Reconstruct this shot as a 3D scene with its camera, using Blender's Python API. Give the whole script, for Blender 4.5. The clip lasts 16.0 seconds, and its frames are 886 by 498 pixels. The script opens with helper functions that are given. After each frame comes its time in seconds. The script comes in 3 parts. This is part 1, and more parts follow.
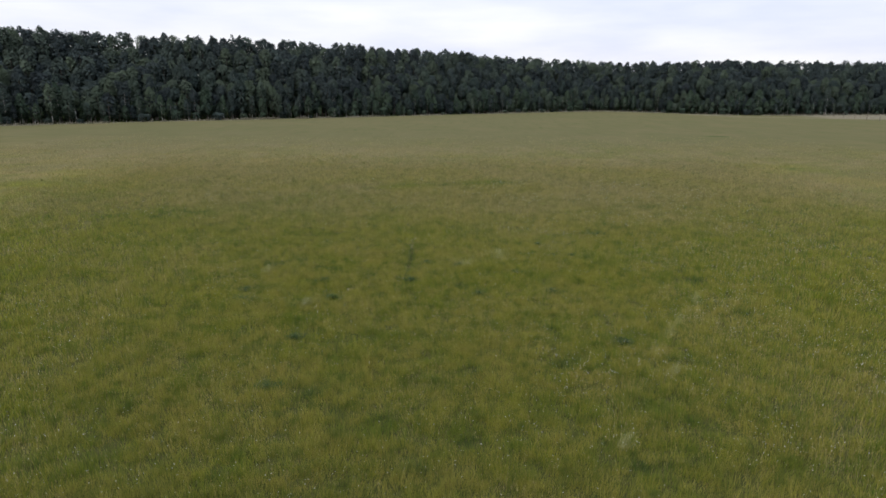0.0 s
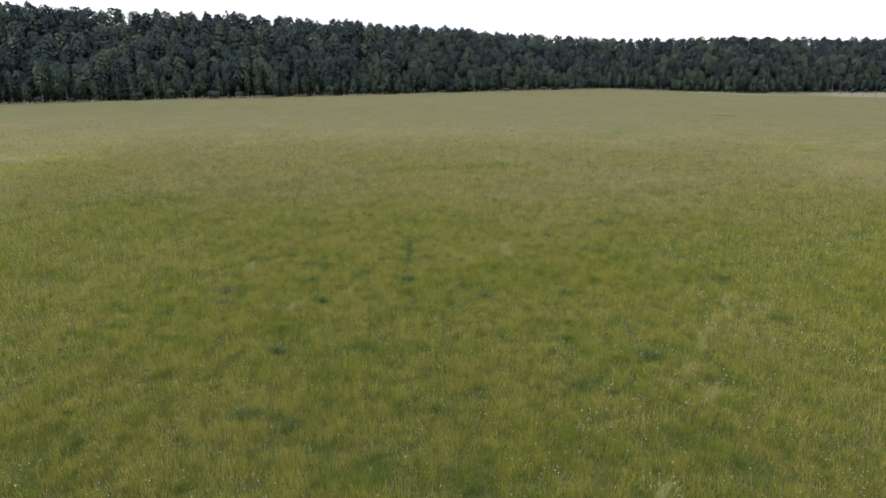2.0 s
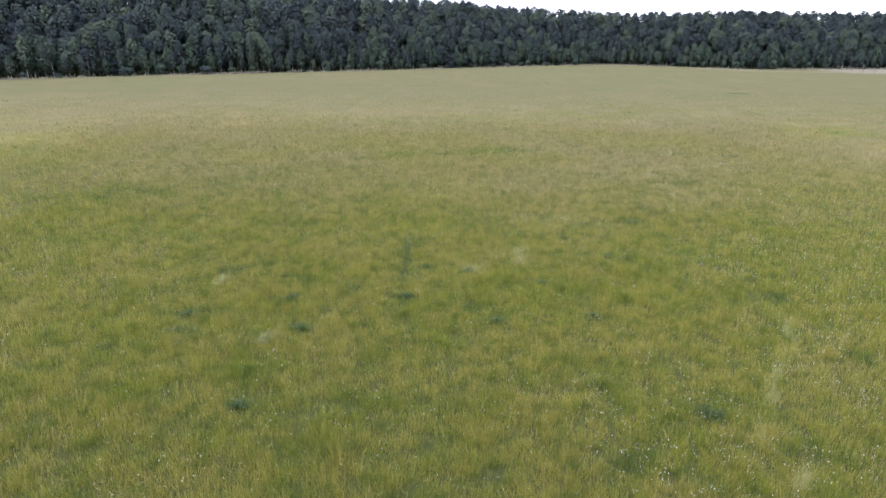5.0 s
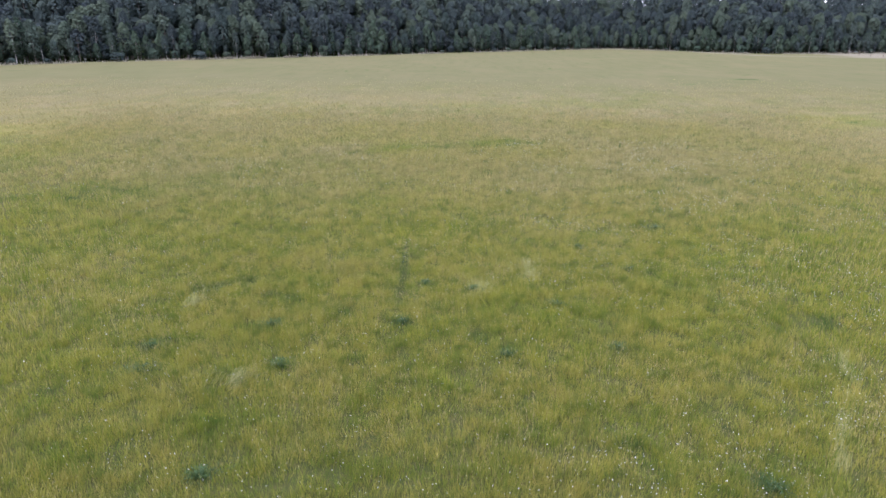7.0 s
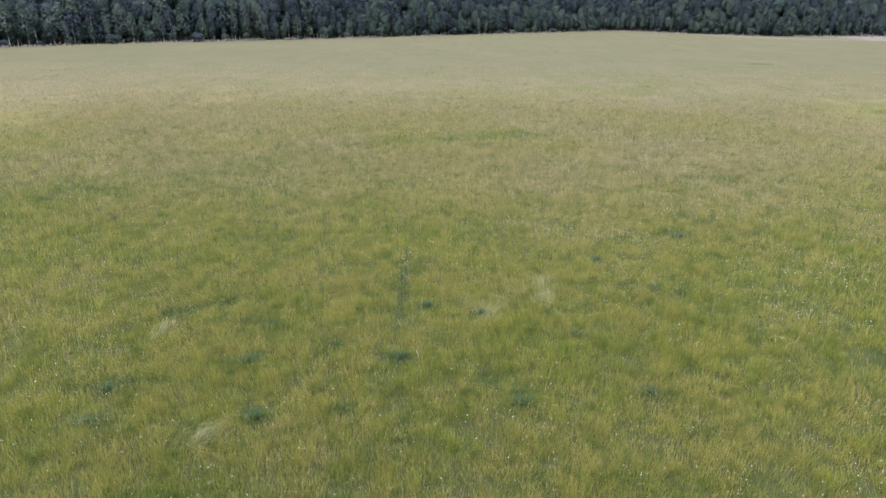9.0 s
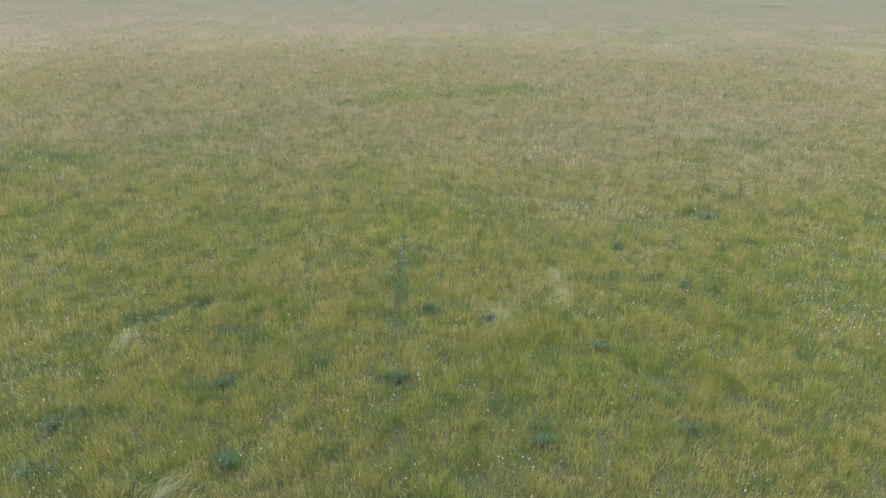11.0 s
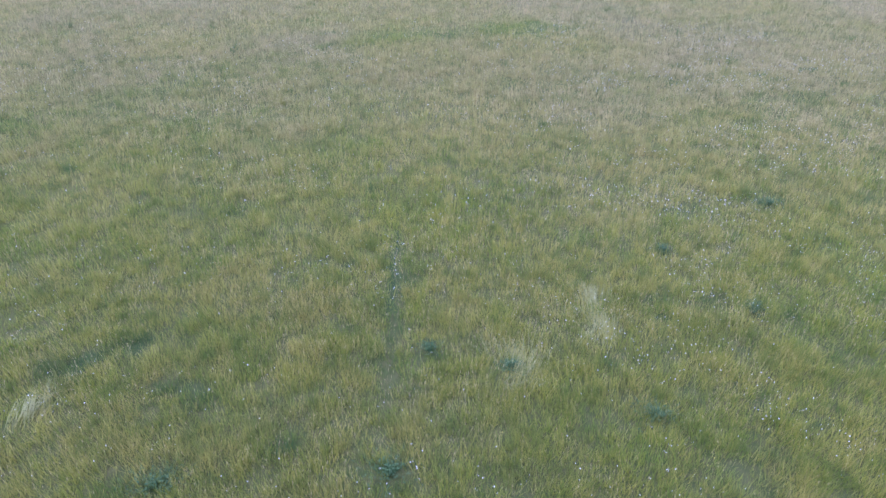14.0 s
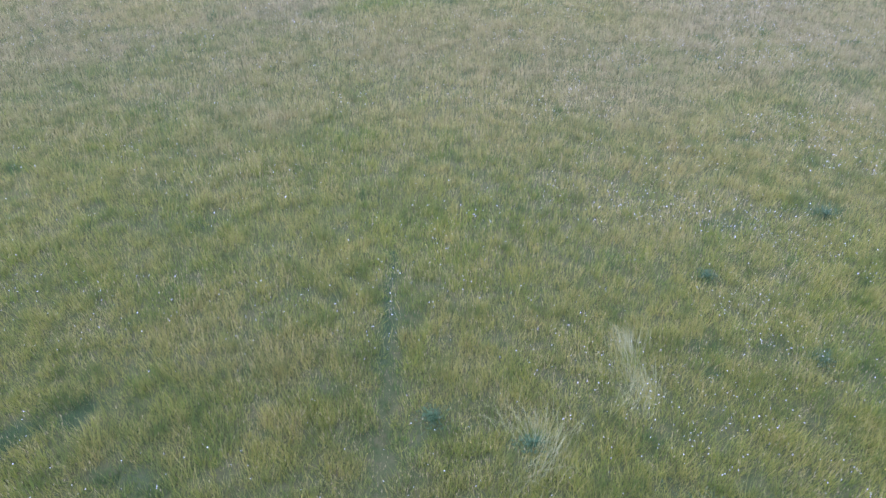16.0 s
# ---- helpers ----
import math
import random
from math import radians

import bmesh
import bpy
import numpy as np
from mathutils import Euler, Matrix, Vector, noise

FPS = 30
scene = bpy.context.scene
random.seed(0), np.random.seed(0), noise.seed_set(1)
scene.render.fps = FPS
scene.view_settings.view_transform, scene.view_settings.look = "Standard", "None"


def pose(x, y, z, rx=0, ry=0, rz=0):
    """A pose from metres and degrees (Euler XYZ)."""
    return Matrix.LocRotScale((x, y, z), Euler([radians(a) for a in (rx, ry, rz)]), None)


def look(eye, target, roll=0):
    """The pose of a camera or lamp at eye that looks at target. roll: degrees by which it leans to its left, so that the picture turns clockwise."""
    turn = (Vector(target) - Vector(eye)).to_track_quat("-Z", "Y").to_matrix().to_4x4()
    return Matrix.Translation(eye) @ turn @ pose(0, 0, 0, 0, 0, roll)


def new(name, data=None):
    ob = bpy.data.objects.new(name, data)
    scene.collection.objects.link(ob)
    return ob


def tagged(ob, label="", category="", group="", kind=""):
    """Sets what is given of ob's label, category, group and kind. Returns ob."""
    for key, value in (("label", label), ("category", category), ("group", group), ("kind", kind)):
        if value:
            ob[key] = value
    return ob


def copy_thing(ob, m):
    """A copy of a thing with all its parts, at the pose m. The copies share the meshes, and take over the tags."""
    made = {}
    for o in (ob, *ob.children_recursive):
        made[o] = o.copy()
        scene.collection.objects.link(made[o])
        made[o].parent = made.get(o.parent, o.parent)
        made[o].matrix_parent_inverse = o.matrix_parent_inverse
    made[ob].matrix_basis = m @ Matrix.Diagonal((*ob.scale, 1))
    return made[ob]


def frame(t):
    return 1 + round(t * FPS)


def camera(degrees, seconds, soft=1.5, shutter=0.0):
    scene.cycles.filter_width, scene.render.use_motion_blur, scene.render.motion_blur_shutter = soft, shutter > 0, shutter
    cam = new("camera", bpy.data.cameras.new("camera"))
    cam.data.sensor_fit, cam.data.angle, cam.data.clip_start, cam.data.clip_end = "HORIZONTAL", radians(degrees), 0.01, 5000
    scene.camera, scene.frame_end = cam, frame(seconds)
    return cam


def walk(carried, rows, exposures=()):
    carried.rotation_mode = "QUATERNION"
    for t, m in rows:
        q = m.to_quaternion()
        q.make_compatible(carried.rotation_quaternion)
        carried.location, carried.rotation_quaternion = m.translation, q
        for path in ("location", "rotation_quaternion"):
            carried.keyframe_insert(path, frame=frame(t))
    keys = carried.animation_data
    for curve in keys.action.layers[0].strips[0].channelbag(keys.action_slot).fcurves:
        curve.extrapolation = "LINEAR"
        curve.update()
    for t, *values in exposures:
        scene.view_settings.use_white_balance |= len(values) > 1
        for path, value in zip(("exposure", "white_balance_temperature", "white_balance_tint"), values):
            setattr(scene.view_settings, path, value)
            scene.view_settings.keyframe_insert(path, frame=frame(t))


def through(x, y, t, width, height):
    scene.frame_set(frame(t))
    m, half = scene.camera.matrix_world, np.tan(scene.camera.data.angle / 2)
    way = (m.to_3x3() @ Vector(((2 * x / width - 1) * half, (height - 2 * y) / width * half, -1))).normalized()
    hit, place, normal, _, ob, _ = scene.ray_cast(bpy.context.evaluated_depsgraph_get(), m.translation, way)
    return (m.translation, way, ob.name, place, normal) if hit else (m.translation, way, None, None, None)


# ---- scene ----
cam = camera(69.1, 16.0, 1.55)
# the flight: low over the meadow towards the wood, the view sinking as it goes
PATH = [
    (0.0, look((0.951, 4.616, 11.570), (0.798, 24.038, 6.798), 0.36)),
    (0.5, look((0.904, 5.456, 11.615), (0.767, 24.832, 6.657), 0.32)),
    (1.0, look((0.878, 6.429, 11.627), (0.733, 25.758, 6.491), 0.30)),
    (1.5, look((0.853, 7.466, 11.620), (0.705, 26.753, 6.329), 0.29)),
    (2.0, look((0.824, 8.504, 11.622), (0.681, 27.757, 6.210), 0.31)),
    (2.5, look((0.789, 9.520, 11.650), (0.652, 28.737, 6.110), 0.32)),
    (3.0, look((0.744, 10.508, 11.683), (0.614, 29.686, 6.010), 0.34)),
    (3.5, look((0.697, 11.495, 11.692), (0.573, 30.642, 5.915), 0.36)),
    (4.0, look((0.653, 12.511, 11.684), (0.535, 31.626, 5.800), 0.38)),
    (4.5, look((0.613, 13.540, 11.682), (0.498, 32.619, 5.684), 0.41)),
    (5.0, look((0.577, 14.563, 11.697), (0.462, 33.607, 5.589), 0.42)),
    (5.5, look((0.543, 15.581, 11.730), (0.427, 34.591, 5.516), 0.42)),
    (6.0, look((0.509, 16.602, 11.771), (0.395, 35.576, 5.450), 0.42)),
    (6.5, look((0.475, 17.633, 11.812), (0.367, 36.570, 5.380), 0.41)),
    (7.0, look((0.444, 18.666, 11.845), (0.347, 37.566, 5.302), 0.40)),
    (7.5, look((0.428, 19.691, 11.865), (0.332, 38.550, 5.210), 0.38)),
    (8.0, look((0.433, 20.702, 11.887), (0.301, 39.524, 5.128), 0.38)),
    (8.5, look((0.425, 21.671, 11.956), (0.248, 40.468, 5.125), 0.40)),
    (9.0, look((0.371, 22.590, 12.097), (0.197, 41.309, 5.057), 0.47)),
    (9.5, look((0.272, 23.507, 12.280), (0.152, 42.080, 4.862), 0.56)),
    (10.0, look((0.158, 24.488, 12.450), (0.107, 42.872, 4.574), 0.65)),
    (10.5, look((0.064, 25.562, 12.556), (0.055, 43.759, 4.258), 0.70)),
    (11.0, look((0.015, 26.668, 12.585), (0.008, 44.710, 3.953), 0.68)),
    (11.5, look((0.010, 27.739, 12.573), (-0.021, 45.633, 3.639), 0.55)),
    (12.0, look((0.029, 28.869, 12.554), (-0.035, 46.586, 3.276), 0.34)),
    (12.5, look((0.033, 30.027, 12.541), (-0.051, 47.550, 2.900), 0.16)),
    (13.0, look((-0.008, 31.067, 12.545), (-0.081, 48.412, 2.588), 0.13)),
    (13.5, look((-0.091, 32.081, 12.549), (-0.119, 49.226, 2.252), 0.27)),
    (14.0, look((-0.204, 33.153, 12.526), (-0.148, 50.129, 1.952), 0.50)),
    (14.5, look((-0.295, 34.260, 12.504), (-0.184, 51.034, 1.613), 0.69)),
    (15.0, look((-0.347, 35.354, 12.503), (-0.220, 51.933, 1.318), 0.77)),
    (15.5, look((-0.374, 36.439, 12.487), (-0.248, 52.815, 1.005), 0.76)),
    (16.0, look((-0.393, 37.454, 12.395), (-0.269, 53.691, 0.718), 0.67)),
]
EXPOSURES = [(0.0, 0.24, 6500, 11), (1.5, 0.60, 6450, 11), (2.5, 0.82, 6300, 14), (4.0, 1.10, 6050, 18), (7.0, 1.38, 5850, 24), (11.0, 1.38, 5400, 29), (14.0, 1.57, 4700, 43), (16.0, 1.59, 4700, 43)]
walk(cam, PATH, EXPOSURES)
CLOUD_GAIN, SUN_POWER = 9.0, 1.1

# sky: thin bright cloud, the sun veiled behind the camera
world = bpy.data.worlds.new("evening_sky")
scene.world = world
world.use_nodes = True
wt = world.node_tree
wn, wl = wt.nodes, wt.links
sky = wn.new("ShaderNodeTexSky")
sky.sky_type = "NISHITA"
sky.sun_disc = False
sky.sun_elevation = radians(59)
sky.sun_rotation = radians(218)
sky.air_density, sky.dust_density = 1.2, 2.0
coord = wn.new("ShaderNodeTexCoord")
stretch = wn.new("ShaderNodeMapping")
stretch.inputs["Scale"].default_value = (1.1, 1.1, 5.5)
cloud = wn.new("ShaderNodeTexNoise")
cloud.inputs["Scale"].default_value = 2.6
cloud.inputs["Detail"].default_value = 5
cloud.inputs["Roughness"].default_value = 0.5
tone = wn.new("ShaderNodeValToRGB")
tone.color_ramp.elements[0].position, tone.color_ramp.elements[1].position = 0.30, 0.66
tone.color_ramp.elements[0].color = (0.68, 0.73, 0.97, 1)
tone.color_ramp.elements[1].color = (1.0, 1.0, 1.0, 1)
lift = wn.new("ShaderNodeSeparateXYZ")  # thin cloud is brighter overhead than near the horizon
rise = wn.new("ShaderNodeMapRange")
rise.inputs["To Min"].default_value, rise.inputs["To Max"].default_value = 0.88 * CLOUD_GAIN, 1.10 * CLOUD_GAIN
gain = wn.new("ShaderNodeVectorMath")
gain.operation = "SCALE"
blend = wn.new("ShaderNodeMix")
blend.data_type = "RGBA"
blend.inputs["Factor"].default_value = 0.82
wl.new(coord.outputs["Generated"], stretch.inputs["Vector"])
wl.new(stretch.outputs["Vector"], cloud.inputs["Vector"])
wl.new(cloud.outputs["Fac"], tone.inputs["Fac"])
wl.new(tone.outputs["Color"], gain.inputs[0])
wl.new(coord.outputs["Generated"], lift.inputs["Vector"])
wl.new(lift.outputs["Z"], rise.inputs["Value"])
wl.new(rise.outputs["Result"], gain.inputs["Scale"])
wl.new(sky.outputs["Color"], blend.inputs["A"])
wl.new(gain.outputs["Vector"], blend.inputs["B"])
wl.new(blend.outputs["Result"], wn["Background"].inputs["Color"])
wn["Background"].inputs["Strength"].default_value = 0.12

sun = new("sun", bpy.data.lights.new("sun", "SUN"))
sun.data.energy = SUN_POWER
sun.data.angle = radians(14)
sun.data.color = (1.0, 0.93, 0.82)
sun.matrix_world = look((-45, -55, 120), (0, 0, 0))


# ---- materials ----
def material(name):
    m = bpy.data.materials.new(name)
    m.use_nodes = True
    nt = m.node_tree
    nt.nodes.clear()
    return m, nt


def node(nt, kind, **values):
    n = nt.nodes.new(kind)
    for key, value in values.items():
        if key in n.inputs:
            n.inputs[key].default_value = value
    return n


def mix_rgb(nt, a, b, fac, way="MIX"):
    n = nt.nodes.new("ShaderNodeMix")
    n.data_type, n.blend_type = "RGBA", way
    for socket, value in (("A", a), ("B", b), ("Factor", fac)):
        if isinstance(value, bpy.types.NodeSocket):
            nt.links.new(value, n.inputs[socket])
        else:
            n.inputs[socket].default_value = value if socket == "Factor" else (*value, 1)
    return n.outputs["Result"]


def span(nt, value, lo, hi, a=0.0, b=1.0):
    n = nt.nodes.new("ShaderNodeMapRange")
    nt.links.new(value, n.inputs["Value"])
    for key, v in (("From Min", lo), ("From Max", hi), ("To Min", a), ("To Max", b)):
        n.inputs[key].default_value = v
    return n.outputs["Result"]


def attribute(nt, name):
    n = nt.nodes.new("ShaderNodeAttribute")
    n.attribute_name = name
    return n.outputs["Fac"]


def grain(nt, scale, detail=3.0, stretch=None, rough=0.55):
    c = nt.nodes.new("ShaderNodeTexCoord")
    n = node(nt, "ShaderNodeTexNoise", Scale=scale, Detail=detail, Roughness=rough)
    if stretch:
        mp = nt.nodes.new("ShaderNodeMapping")
        mp.inputs["Scale"].default_value = stretch
        nt.links.new(c.outputs["Object"], mp.inputs["Vector"])
        nt.links.new(mp.outputs["Vector"], n.inputs["Vector"])
    else:
        nt.links.new(c.outputs["Object"], n.inputs["Vector"])
    return n.outputs["Fac"]


def skyward(nt, much):
    """A normal that leans towards the sky, as the open sides of soft, ribbed and curled leaves do."""
    g = nt.nodes.new("ShaderNodeNewGeometry")
    up = nt.nodes.new("ShaderNodeVectorMath")
    up.inputs[1].default_value = (0, 0, much)
    unit = nt.nodes.new("ShaderNodeVectorMath")
    unit.operation = "NORMALIZE"
    nt.links.new(g.outputs["Normal"], up.inputs[0])
    nt.links.new(up.outputs[0], unit.inputs[0])
    return unit.outputs[0]


def rounded(nt):
    """The normal of the bough that a spray of leaves sits on."""
    a = nt.nodes.new("ShaderNodeAttribute")
    a.attribute_name = "bulge"
    t = nt.nodes.new("ShaderNodeVectorTransform")
    t.vector_type, t.convert_from, t.convert_to = "NORMAL", "OBJECT", "WORLD"
    nt.links.new(a.outputs["Vector"], t.inputs[0])
    return t.outputs[0]


def finish_leafy(nt, colour, through, gloss=0.25, rough=0.55, sheen=0.0, normal=None):
    """A thin leaf: a glossy diffuse face that lets some light through."""
    p = node(nt, "ShaderNodeBsdfPrincipled", Roughness=rough)
    p.inputs["Specular IOR Level"].default_value = gloss
    p.inputs["Sheen Weight"].default_value = sheen
    p.inputs["Sheen Roughness"].default_value = 0.6
    nt.links.new(colour, p.inputs["Base Color"])
    if normal:
        nt.links.new(normal, p.inputs["Normal"])
    out = nt.nodes.new("ShaderNodeOutputMaterial")
    if not through:
        nt.links.new(p.outputs[0], out.inputs["Surface"])
        return
    t = nt.nodes.new("ShaderNodeBsdfTranslucent")
    nt.links.new(colour, t.inputs["Color"])
    mix = nt.nodes.new("ShaderNodeMixShader")
    mix.inputs[0].default_value = through
    nt.links.new(p.outputs[0], mix.inputs[1])
    nt.links.new(t.outputs[0], mix.inputs[2])
    nt.links.new(mix.outputs[0], out.inputs["Surface"])


MEADOW, LUSH, HAZY_DRY, STRAW = (0.234, 0.262, 0.022), (0.092, 0.162, 0.027), (0.335, 0.282, 0.164), (0.360, 0.300, 0.080)


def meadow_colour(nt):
    # green and dry tones both shift with distance, partly ripening, partly painted haze
    green = mix_rgb(nt, MEADOW, (0.200, 0.208, 0.074), attribute(nt, "hay_haze"))
    base = mix_rgb(nt, green, LUSH, attribute(nt, "lush_dark"))
    return mix_rgb(nt, base, mix_rgb(nt, STRAW, HAZY_DRY, attribute(nt, "hay_haze")), attribute(nt, "dry"))


def ground_material():
    """Litter and soil between the tufts near the way, darkened for the shade there; farther off the closed sward
    itself.
    """
    m, nt = material("meadow_ground")
    c = meadow_colour(nt)
    fine = grain(nt, 3.2, 6, rough=0.7)
    tuft = grain(nt, 0.55, 5, rough=0.65)
    wide = grain(nt, 0.05, 4)
    c = mix_rgb(nt, c, (0.095, 0.110, 0.038), span(nt, fine, 0.45, 0.75, 0, 0.6))
    c = mix_rgb(nt, c, (0.22, 0.19, 0.08), span(nt, tuft, 0.45, 0.8, 0, 0.2))
    c = mix_rgb(nt, c, (0.275, 0.225, 0.105), span(nt, wide, 0.46, 0.62, 0, 0.55))
    c = mix_rgb(nt, c, (0.66, 0.66, 0.62), 1.0, "MULTIPLY")
    # ripe far sward, its colour also greyed for distance haze
    c = mix_rgb(nt, c, (0.128, 0.127, 0.067), attribute(nt, "remote_haze"))
    c = mix_rgb(nt, c, (0.100, 0.106, 0.052), span(nt, grain(nt, 0.35, 6, (1, 0.16, 1), rough=0.7), 0.48, 0.70, 0, 0.6))
    c = mix_rgb(nt, c, (0.114, 0.117, 0.056), span(nt, grain(nt, 0.13, 6, (0.45, 1, 1), rough=0.65), 0.46, 0.70, 0, 0.6))
    c = mix_rgb(nt, c, (0.156, 0.140, 0.075), span(nt, grain(nt, 0.09, 6, (0.8, 0.3, 1), rough=0.65), 0.48, 0.68, 0, 0.6))
    c = mix_rgb(nt, c, (0.085, 0.115, 0.042), span(nt, attribute(nt, "lush_dark"), 0.55, 1.0, 0, 0.8))
    litter = mix_rgb(nt, (0.036, 0.054, 0.016), (0.074, 0.074, 0.029), span(nt, fine, 0.35, 0.65))
    c = mix_rgb(nt, litter, c, attribute(nt, "sward"))
    # shade painted into the ground: furrow, herb spots and the wood's floor
    c = mix_rgb(nt, c, (0.028, 0.052, 0.020), span(nt, attribute(nt, "lush_dark"), 0.78, 1.0, 0, 0.7))
    c = mix_rgb(nt, c, (0.205, 0.188, 0.142), attribute(nt, "worn"))
    bump = nt.nodes.new("ShaderNodeBump")
    bump.inputs["Strength"].default_value = 0.6
    bump.inputs["Distance"].default_value = 0.25
    nt.links.new(fine, bump.inputs["Height"])
    finish_leafy(nt, c, 0, 0.0, 0.9, 0.0, bump.outputs["Normal"])
    return m


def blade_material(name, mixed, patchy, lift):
    m, nt = material(name)
    c = meadow_colour(nt)
    g = nt.nodes.new("ShaderNodeNewGeometry")
    hue = nt.nodes.new("ShaderNodeValToRGB")
    hue.color_ramp.interpolation = "CONSTANT"
    stops = hue.color_ramp.elements
    stops[0].position, stops[0].color = 0.0, (0.034, 0.086, 0.012, 1)
    stops[1].position, stops[1].color = 0.20, (0.108, 0.196, 0.018, 1)
    for at, tone in ((0.44, (0.225, 0.270, 0.024)), (0.66, (0.320, 0.310, 0.045)), (0.79, (0.470, 0.410, 0.150)), (0.88, (0.200, 0.140, 0.050)), (0.91, (0.092, 0.172, 0.036))):
        stops.new(at).color = (*tone, 1)
    nt.links.new(g.outputs["Random Per Island"], hue.inputs["Fac"])
    # far blades turn paler and duller: ripeness and haze in one colour
    c = mix_rgb(nt, c, (0.385, 0.318, 0.185), span(nt, attribute(nt, "hay_haze"), 0.3, 1.0, 0, 0.28))
    c = mix_rgb(nt, c, hue.outputs["Color"], span(nt, attribute(nt, "hay_haze"), 0.0, 1.0, mixed, 0.18))
    dark = mix_rgb(nt, (0.066, 0.122, 0.020), (0.120, 0.128, 0.056), attribute(nt, "hay_haze"))
    c = mix_rgb(nt, c, dark, span(nt, grain(nt, 1.6, 4), 0.50, 0.68, 0, patchy))
    c = mix_rgb(nt, c, dark, span(nt, grain(nt, 0.55, 4), 0.52, 0.70, 0, 0.4))
    c = mix_rgb(nt, c, (0.290, 0.280, 0.080), span(nt, grain(nt, 0.35, 3), 0.52, 0.75, 0, 0.3))
    c = mix_rgb(nt, c, (0.044, 0.090, 0.030), span(nt, attribute(nt, "lush_dark"), 0.72, 0.96, 0, 0.72))
    finish_leafy(nt, c, 0.5, 0.04, 0.7, 0, skyward(nt, lift))
    return m


def plain_leaf(name, low, high, through=0.35, scale=0.5, per_object=0.0, gloss=0.2, lift=0.0, bough=False):
    m, nt = material(name)
    g = nt.nodes.new("ShaderNodeNewGeometry")
    c = mix_rgb(nt, low, high, g.outputs["Random Per Island"])
    c = mix_rgb(nt, c, tuple(0.6 * v for v in low), span(nt, grain(nt, scale, 3), 0.48, 0.75, 0, 0.5))
    if per_object:
        o = attribute(nt, "kind_of_tree") if name == "wood_leaf" else nt.nodes.new("ShaderNodeObjectInfo").outputs["Random"]
        c = mix_rgb(nt, c, (0.140, 0.186, 0.112), span(nt, o, 0.5, 1.0, 0, per_object))
        c = mix_rgb(nt, c, (0.034, 0.044, 0.056), span(nt, o, 0.45, 0.0, 0, per_object))
    finish_leafy(nt, c, through, gloss, 0.55, 0, rounded(nt) if bough else skyward(nt, lift) if lift else None)
    return m


def bark_material(name, light, dark, band):
    m, nt = material(name)
    n = grain(nt, 2.0, 5, (2.5, 2.5, band))
    c = mix_rgb(nt, light, dark, span(nt, n, 0.5, 0.66))
    finish_leafy(nt, c, 0, 0.2, 0.8)
    return m


def weathered_wood():
    m, nt = material("weathered_post_wood")
    c = mix_rgb(nt, (0.20, 0.17, 0.14), (0.09, 0.075, 0.06), span(nt, grain(nt, 4, 6, (6, 6, 1)), 0.4, 0.65))
    finish_leafy(nt, c, 0, 0.2, 0.85)
    return m


def wire_material():
    m, nt = material("galvanised_wire")
    c = mix_rgb(nt, (0.35, 0.36, 0.37), (0.22, 0.15, 0.10), span(nt, grain(nt, 1.5, 3), 0.5, 0.7))
    p = node(nt, "ShaderNodeBsdfPrincipled", Roughness=0.5, Metallic=0.9)
    nt.links.new(c, p.inputs["Base Color"])
    out = nt.nodes.new("ShaderNodeOutputMaterial")
    nt.links.new(p.outputs[0], out.inputs["Surface"])
    return m


GROUND = ground_material()
BLADE = blade_material("grass_blade", 0.45, 0.80, 1.0)
STALK = plain_leaf("ripe_seed_head", (0.34, 0.285, 0.115), (0.45, 0.385, 0.175), 0.3, lift=1.2)
WHITE = plain_leaf("white_petal", (0.78, 0.78, 0.76), (0.88, 0.88, 0.84), 0.2)
YELLOW = plain_leaf("yellow_petal", (0.62, 0.50, 0.06), (0.70, 0.60, 0.10), 0.2)
HERB = plain_leaf("dark_herb_leaf", (0.044, 0.088, 0.030), (0.076, 0.130, 0.046), 0.3, 2.0)
MATTED = plain_leaf("matted_pale_grass", (0.20, 0.215, 0.070), (0.29, 0.295, 0.115), 0.3, 2.0, lift=0.4)
VERGE = plain_leaf("verge_straw", (0.20, 0.19, 0.135), (0.30, 0.28, 0.21), 0.25, 0.5)
# tree leaves are tinted bluish: the haze before the wood, in their colour
LEAF = plain_leaf("birch_leaf", (0.050, 0.074, 0.074), (0.092, 0.122, 0.110), 0.35, 0.25, 0.6, gloss=0.05, bough=True)
ASPEN = plain_leaf("aspen_leaf", (0.052, 0.080, 0.076), (0.092, 0.128, 0.112), 0.35, 0.25, 0.6, gloss=0.05, bough=True)
SHRUB = plain_leaf("willow_leaf", (0.056, 0.094, 0.068), (0.098, 0.142, 0.098), 0.35, 0.4, 0.3, gloss=0.05, bough=True)
WOOD = plain_leaf("wood_leaf", (0.052, 0.076, 0.078), (0.094, 0.124, 0.114), 0.35, 0.12, 0.6, gloss=0.05, bough=True)
BIRCH_BARK = bark_material("birch_bark", (0.42, 0.41, 0.38), (0.06, 0.055, 0.05), 7.0)
DARK_BARK = bark_material("grey_bark", (0.16, 0.14, 0.12), (0.07, 0.06, 0.05), 0.6)
POST, WIRE = weathered_wood(), wire_material()


